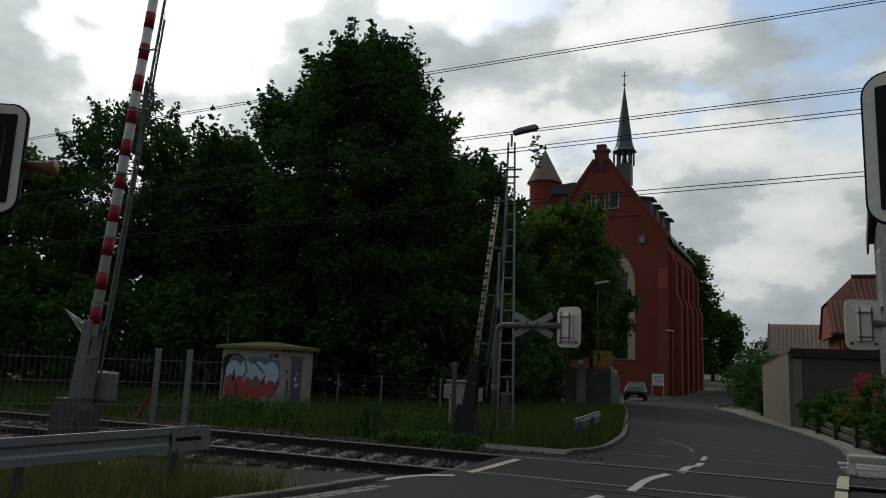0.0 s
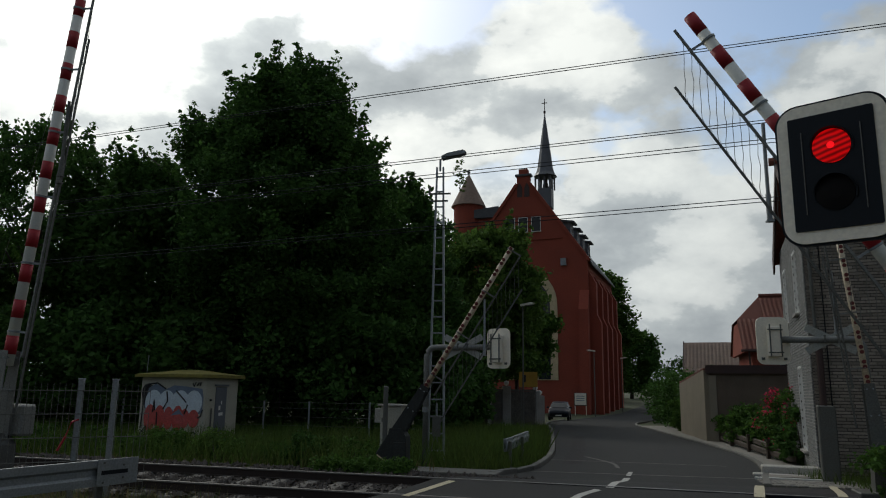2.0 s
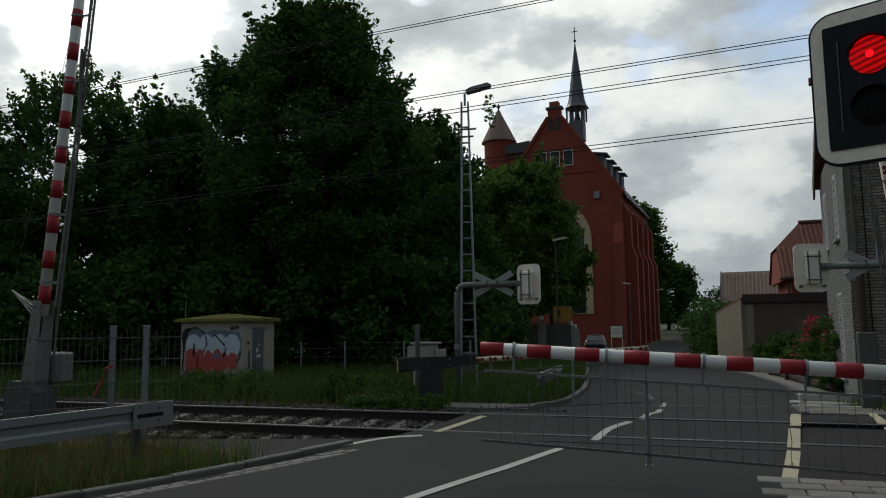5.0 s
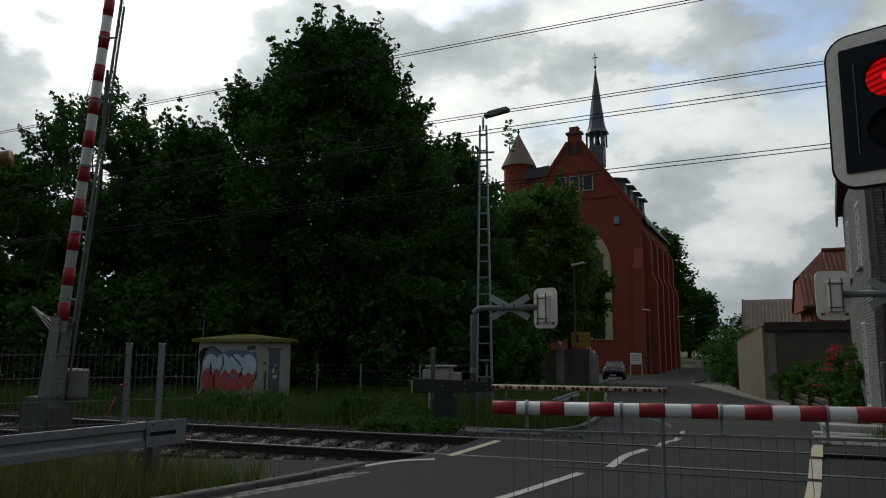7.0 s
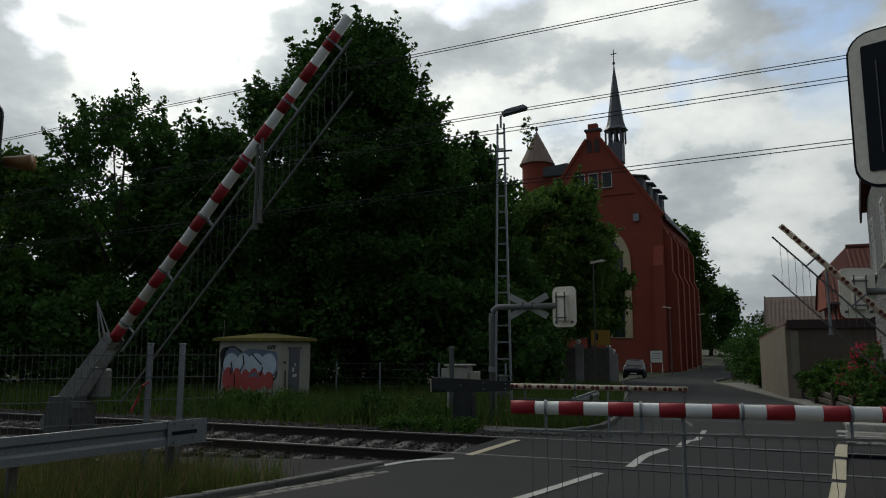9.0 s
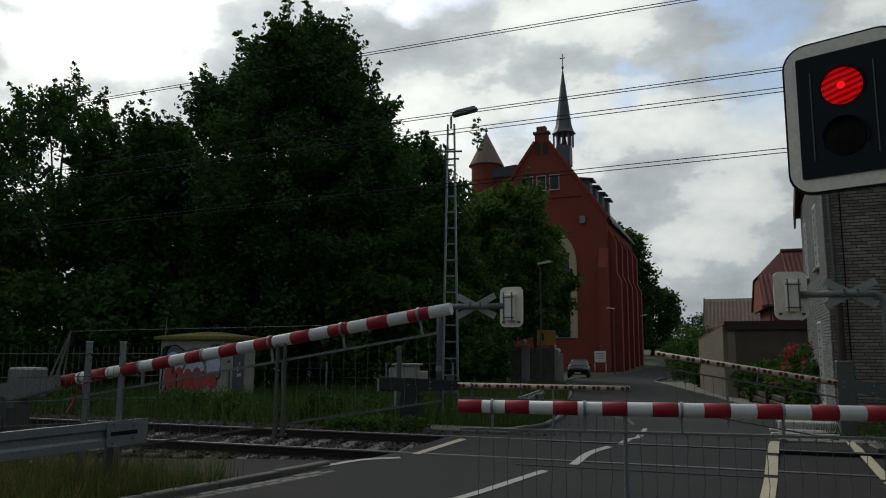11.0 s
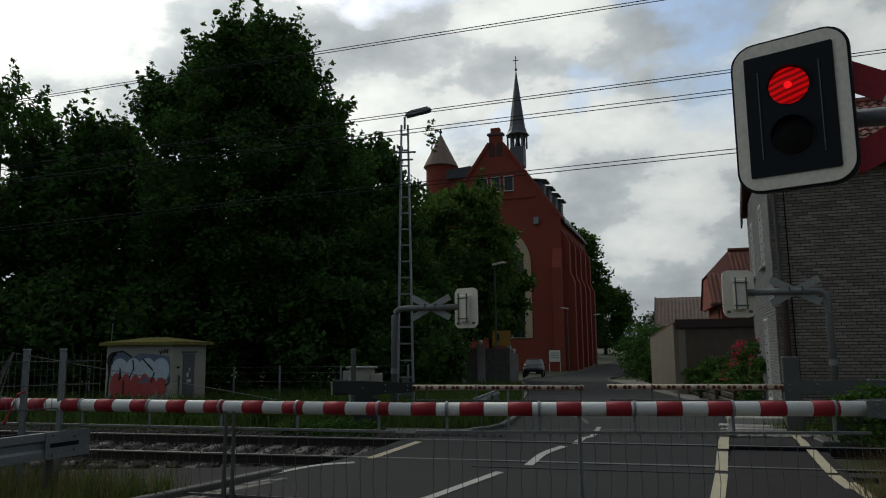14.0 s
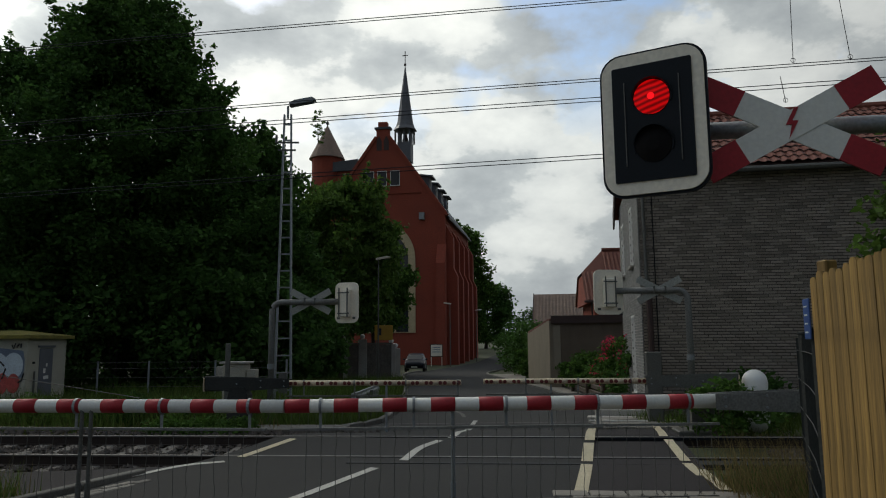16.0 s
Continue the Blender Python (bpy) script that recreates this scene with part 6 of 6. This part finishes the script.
grass("dry_grass", 16000, area(lambda x, y: x < LX(y) - 0.2 and N_(x, y) < 8.3, -11, -2.5, 4.0, 10.5), 0.2, 0.6, DRY, 4, "dry yellow grass stalks under the guard rail", 0.005)
grass("dry_grass", 12000, area(lambda x, y: 13.7 < N_(x, y) < 15.6 and x < LX(y) - 1.0, -22, 2, 13, 24), 0.15, 0.45, DRY, 5, "dry brownish grass along the ballast", 0.012)
grass("grass", 24000, area(lambda x, y: x > 5.2 and N_(x, y) < 9.7 and x > 4.3 + 0.45 * (y - 6), 4.4, 12, 3.5, 10), 0.15, 0.55, GRASS, 6, "long grass at the near footway edge", 0.007)
grass("dry_grass", 15000, area(lambda x, y: x > 5.0 and N_(x, y) < 9.7 and x > 4.2 + 0.45 * (y - 6), 4.4, 9, 4.5, 10), 0.3, 0.9, DRY, 7, "dry yellow stalks at the near footway edge", 0.005)
grass("grass", 14000, area(lambda x, y: N_(x, y) > 13.6 and x > 8.0, 8.0, 19, 9.5, 17), 0.1, 0.4, GRASS, 8, "weeds along the house front", 0.012)

# ---- garden edge, wall, car, small things ----
gw = tagged(part("garden_wall", box(nb(), 0, 0, 0, 7.0, 0.3, 1.1, bevel=0.03), CONC), "pale stained concrete garden wall", "wall")
gw.matrix_basis = pose(12.85, 34.4, gz(34) + 0.25, 0, 0, 80)


def timber_edge():
    e = thing("timber_edging", Matrix(), "low dark timber edging of the garden bed", "edging")
    pts = [(12.1, 30.6), (11.3, 27.2), (10.6, 24.2), (9.9, 21.3), (9.5, 19.2)]
    for a, b in zip(pts, pts[1:]):
        a, b = Vector((*a, 0)), Vector((*b, 0))
        for k in range(2):
            bm = nb()
            box(bm, 0, 0, 0, (b - a).length - 0.03, 0.12, 0.16, bevel=0.02)
            o = part("beam", bm, TIMBER, e)
            m = (a + b) / 2
            o.matrix_basis = pose(m.x + 0.06 * k, m.y, gz(m.y) + 0.2 + 0.19 * k, 0, 0, heading(a, b) + random.uniform(-1, 1))
        part("stake", box(nb(), a.x - 0.1, a.y, gz(a.y) + 0.25, 0.09, 0.09, 0.7), TIMBER, e)


timber_edge()


def wooden_fence():
    e = thing("wooden_fence", Matrix(), "new honey-brown wooden board fence at the roadside", "fence")
    a, b = Vector((3.42, 4.12, 0)), Vector((2.45, 0.6, 0))
    d = (b - a).normalized()
    n = Vector((-d.y, d.x, 0))
    rz = heading(a, b)
    bw = 0.084
    k = int((b - a).length / bw)
    for i in range(k):
        p = a + d * (i + 0.5) * bw
        top = 2.11 + 0.085 * min(1.0, i * bw / 1.2) + 0.01 * math.sin(i * 1.3) + random.uniform(-0.012, 0.012)
        bm = nb()
        prism(bm, [(-bw / 2 + 0.0015, 0.05), (bw / 2 - 0.0015, 0.05), (bw / 2 - 0.0015, top), (bw / 2 - 0.02, top + 0.02), (-bw / 2 + 0.02, top + 0.02), (-bw / 2 + 0.0015, top)], -0.011, 0.011, m=STAND)
        o = part("board", bm, WOOD, e)
        o.matrix_basis = Matrix.Translation(p + n * (0.001 if i % 2 else -0.001)) @ pose(0, 0, 0, 0, random.uniform(-.12, .12), rz)
    for z in (0.5, 1.2, 1.9):
        bm = nb()
        box(bm, (b - a).length / 2, 0, 0, (b - a).length, 0.04, 0.09)
        o = part("rail", bm, WOOD, e)
        o.matrix_basis = Matrix.Translation(a - n * -0.05 + Vector((0, 0, z))) @ pose(0, 0, 0, 0, 0, rz)
    for t in (0.0, 1.8, 3.5):
        p = a + d * t + n * 0.1
        part("post", box(nb(), p.x, p.y, 1.08, 0.09, 0.09, 2.3, bevel=0.01), WOOD, e)


wooden_fence()
pl = thing("blue_plate", pose(3.43, 4.2, 1.86, 0, 0, -114), "small blue enamel plate on the fence end", "sign")
part("plate", box(nb(), 0, 0, 0, 0.13, 0.012, 0.26, bevel=0.004), BLUE, pl)
for k in range(4):
    part("writing_bar", box(nb(), 0, 0.008, 0.08 - 0.055 * k, 0.06, 0.003, 0.01), WHITE, pl)
    part("writing_bar", box(nb(), 0, -0.008, 0.08 - 0.055 * k, 0.06, 0.003, 0.01), WHITE, pl)


def capsule_tank():
    e = thing("capsule_tank", pose(9.03, 12.71, G(9.03, 12.71) - 0.05), "white upright capsule on the grass before the brick house", "capsule")
    r, h = 0.235, 1.2
    bm = nb()
    prof = [(r * math.sin(radians(a)), r - r * math.cos(radians(a))) for a in (20, 45, 70, 90)] + [(r, h - r)] + [(r * math.cos(radians(a)), h - r + r * math.sin(radians(a))) for a in (20, 40, 60, 78)]
    rings = [[bm.verts.new((q * math.cos(math.pi * k / 14), q * math.sin(math.pi * k / 14), z)) for k in range(28)] for q, z in prof]
    for q, w in zip(rings, rings[1:]):
        for k in range(28):
            bm.faces.new((q[k], q[(k + 1) % 28], w[(k + 1) % 28], w[k]))
    bm.faces.new(rings[-1])
    bm.faces.new(rings[0][::-1])
    part("shell", bm, DOME_W, e, smooth=True)
    part("seam", tube(nb(), [(0, 0, h * 0.5), (0, 0, h * 0.5 + 0.012)], r + 0.004, 28), STEEL_M, e)


capsule_tank()


def stone_wall():
    e = thing("boundary_wall", Matrix(), "dark stone boundary wall with ball lamps on the piers", "wall")
    a, b = Vector((1.2, 46.0, 0)), Vector((6.95, 48.5, 0))
    d = b - a
    m = (a + b) / 2
    bm = nb()
    box(bm, 0, 0, 1.0, d.length, 0.4, 2.3, m=pose(m.x, m.y, -0.45, 0, 0, heading(a, b)))
    part("wall", bm, mat("dark_stone", (0.11, 0.10, 0.085), 0.95, var=0.5, scale=2.5, fine=12, bump=0.7), e)
    bm = nb()
    box(bm, 0, 0, 2.22, d.length + 0.1, 0.5, 0.12, m=pose(m.x, m.y, -0.45, 0, 0, heading(a, b)))
    part("coping", bm, KERB, e)
    for x, y, h in ((7.1, 48.7, 2.2), (7.75, 51.0, 1.9), (8.0, 53.5, 1.9), (5.05, 47.58, 2.5), (3.75, 47.02, 2.4)):
        pier = part("pier", box(nb(), x, y, -0.45 + h / 2, 0.55, 0.55, h, bevel=0.03), CONC, e)
        bm = nb()
        bmesh.ops.create_icosphere(bm, subdivisions=2, radius=0.17, matrix=Matrix.Translation((x, y, -0.45 + h + 0.18)))
        part("ball_lamp", bm, DOME_W, pier, "white glass ball lamp", smooth=True)
    part("side_wall", box(nb(), 7.55, 51.2, 0.45, 0.35, 5.0, 1.9), CONC, e)


stone_wall()
yb = thing("yellow_sign", pose(5.65, 41.6, -0.37, 0, 0, -12), "yellow direction board on two posts before the wall", "sign")
part("board", box(nb(), 0, 0, 2.75, 1.05, 0.04, 0.85, bevel=0.01), YELLOW, yb)
part("dark_mark", box(nb(), -0.22, -0.024, 2.8, 0.18, 0.006, 0.4), G_BLACK, yb)
for q in (-0.42, 0.42):
    part("leg", tube(nb(), [(q, 0.04, -0.1), (q, 0.04, 3.0)], 0.03, 6), STEEL_D, yb)
nbd = thing("notice_board", pose(15.45, 74.0, -0.72, 0, 0, -14), "pale notice board on two legs before the church", "sign")
part("board", box(nb(), 0, 0, 1.75, 1.15, 0.06, 1.15, bevel=0.02), RIM, nbd)
part("frame", box(nb(), 0, 0.02, 1.75, 1.3, 0.05, 1.3, bevel=0.02), TIMBER, nbd)
for q in (-0.55, 0.55):
    part("leg", tube(nb(), [(q, 0.04, -0.1), (q, 0.04, 2.3)], 0.04, 6), RIM, nbd)
for k in range(3):
    part("writing_bar", box(nb(), 0, -0.034, 2.05 - 0.22 * k, 0.8, 0.004, 0.06), G_BLUE, nbd)


def car():
    e = thing("parked_car", pose(10.9, 60.6, gz(60.0), 0, 0, -104), "small dark hatchback parked at the kerb facing the crossing", "car")
    # local x runs forward
    sec = [(-1.95, 0.55, 0.95, 0.70), (-1.9, 0.35, 1.25, 0.80), (-1.4, 0.28, 1.45, 0.82), (-0.3, 0.25, 1.50, 0.83), (0.45, 0.25, 1.42, 0.83), (1.05, 0.26, 1.02, 0.83), (1.75, 0.3, 0.88, 0.8), (2.0, 0.42, 0.72, 0.68)]
    bm = nb()
    rings = []
    for x, z0, z1, hw in sec:
        zb = min(z1, 0.92)
        tw = hw if z1 <= 0.95 else hw * 0.76
        rings.append([bm.verts.new((x, y, z)) for y, z in ((-hw * .9, z0), (hw * .9, z0), (hw, (z0 + zb) / 2), (hw * 0.97, zb), (tw * 0.95, z1 - 0.03), (tw * 0.5, z1), (-tw * 0.5, z1), (-tw * 0.95, z1 - 0.03), (-hw * 0.97, zb), (-hw, (z0 + zb) / 2))])
    for q, w in zip(rings, rings[1:]):
        for k in range(10):
            bm.faces.new((q[k], q[(k + 1) % 10], w[(k + 1) % 10], w[k]))
    bm.faces.new(rings[0][::-1])
    bm.faces.new(rings[-1])
    bmesh.ops.recalc_face_normals(bm, faces=bm.faces)
    part("body", bm, CAR_PAINT, e, "glossy dark blue car body", smooth=True)
    bm = nb()
    bm.faces.new([bm.verts.new(p) for p in ((0.56, -0.6, 1.38), (0.56, 0.6, 1.38), (1.06, 0.74, 1.04), (1.06, -0.74, 1.04))])
    part("windscreen", bm, mat("windscreen", (0.012, 0.015, 0.018), 0.08, var=0.05, bump=0), e, "slanted windscreen")
    for sy in (-1, 1):
        hl = nb()
        bmesh.ops.create_icosphere(hl, subdivisions=2, radius=0.12, matrix=Matrix.Translation((1.88, sy * 0.58, 0.68)) @ Matrix.Diagonal((0.7, 1.1, 0.7, 1)))
        part("headlight", hl, GLASS, e, "clear headlight", smooth=True)
        part("mirror", box(nb(), 0.75, sy * 0.92, 1.02, 0.1, 0.2, 0.13, bevel=0.03), CAR_PAINT, e)
        for x in (-1.25, 1.3):
            wheel = part("wheel", tube(nb(), [(x, sy * 0.66, 0.3), (x, sy * 0.84, 0.3)], 0.3, 18), TYRE, e)
            part("rim", tube(nb(), [(x, sy * 0.845, 0.3), (x, sy * 0.855, 0.3)], 0.19, 14), STEEL, wheel)
    part("grille", box(nb(), 1.99, 0, 0.5, 0.06, 0.9, 0.14), BLACK, e)
    part("number_plate", box(nb(), 2.03, 0, 0.42, 0.02, 0.5, 0.11), WHITE, e, "white plate bar")


car()


def cabinets():
    e = thing("relay_cabinet", pose(-0.95, 17.75, -0.12, 0, 0, TRACK), "pale weathered relay cabinet beside the far barrier", "cabinet")
    part("body", box(nb(), 0, 0, 0.72, 0.52, 0.4, 1.4, bevel=0.02), RENDER, e)
    part("roof", box(nb(), 0, 0, 1.45, 0.64, 0.5, 0.05, bevel=0.01), CONC, e)
    part("door", box(nb(), 0.04, -0.205, 0.75, 0.36, 0.02, 1.2, bevel=0.005), RENDER, e)
    part("hinge", box(nb(), -0.2, -0.22, 1.1, 0.03, 0.02, 0.1), STEEL_D, e)
    part("junction_box", box(nb(), -0.36, -0.02, 1.2, 0.16, 0.2, 0.34, bevel=0.01), CONC, e)
    part("cable_hood", box(nb(), 0.38, 0.0, 1.15, 0.22, 0.24, 0.3, bevel=0.015), RENDER, e)
    e2 = thing("cable_post", pose(-1.12, 17.3, -0.1, 0, 0, 0), "grey concrete cable post", "post")
    part("post", box(nb(), 0, 0, 0.9, 0.11, 0.11, 1.95, bevel=0.02), STEEL_D, e2)
    e3 = thing("cable_post", pose(8.25, 15.2, -0.05, 0, 0, TRACK), "grey steel terminal post before the house", "post")
    part("post", box(nb(), 0, 0, 0.75, 0.34, 0.2, 1.6, bevel=0.02), STEEL_D, e3)
    e4 = thing("amber_lamp", pose(-4.08, 5.62, 3.25, 0, 0, 10), "small amber horn lamp mounted beside the light board", "lamp")
    bm = nb()
    tube(bm, [(0, 0, 0), (0.16, 0, 0), (0.22, 0, 0)], 0.05, 12, 0.075)
    part("horn", bm, ORANGE, e4, smooth=True)
    part("bracket", tube(nb(), [(-0.15, 0.02, 0), (0.0, 0, 0)], 0.015, 6), STEEL_D, e4)


cabinets()


def motions():
    for ob, rows in MOVING:
        walk(ob, rows)


motions()
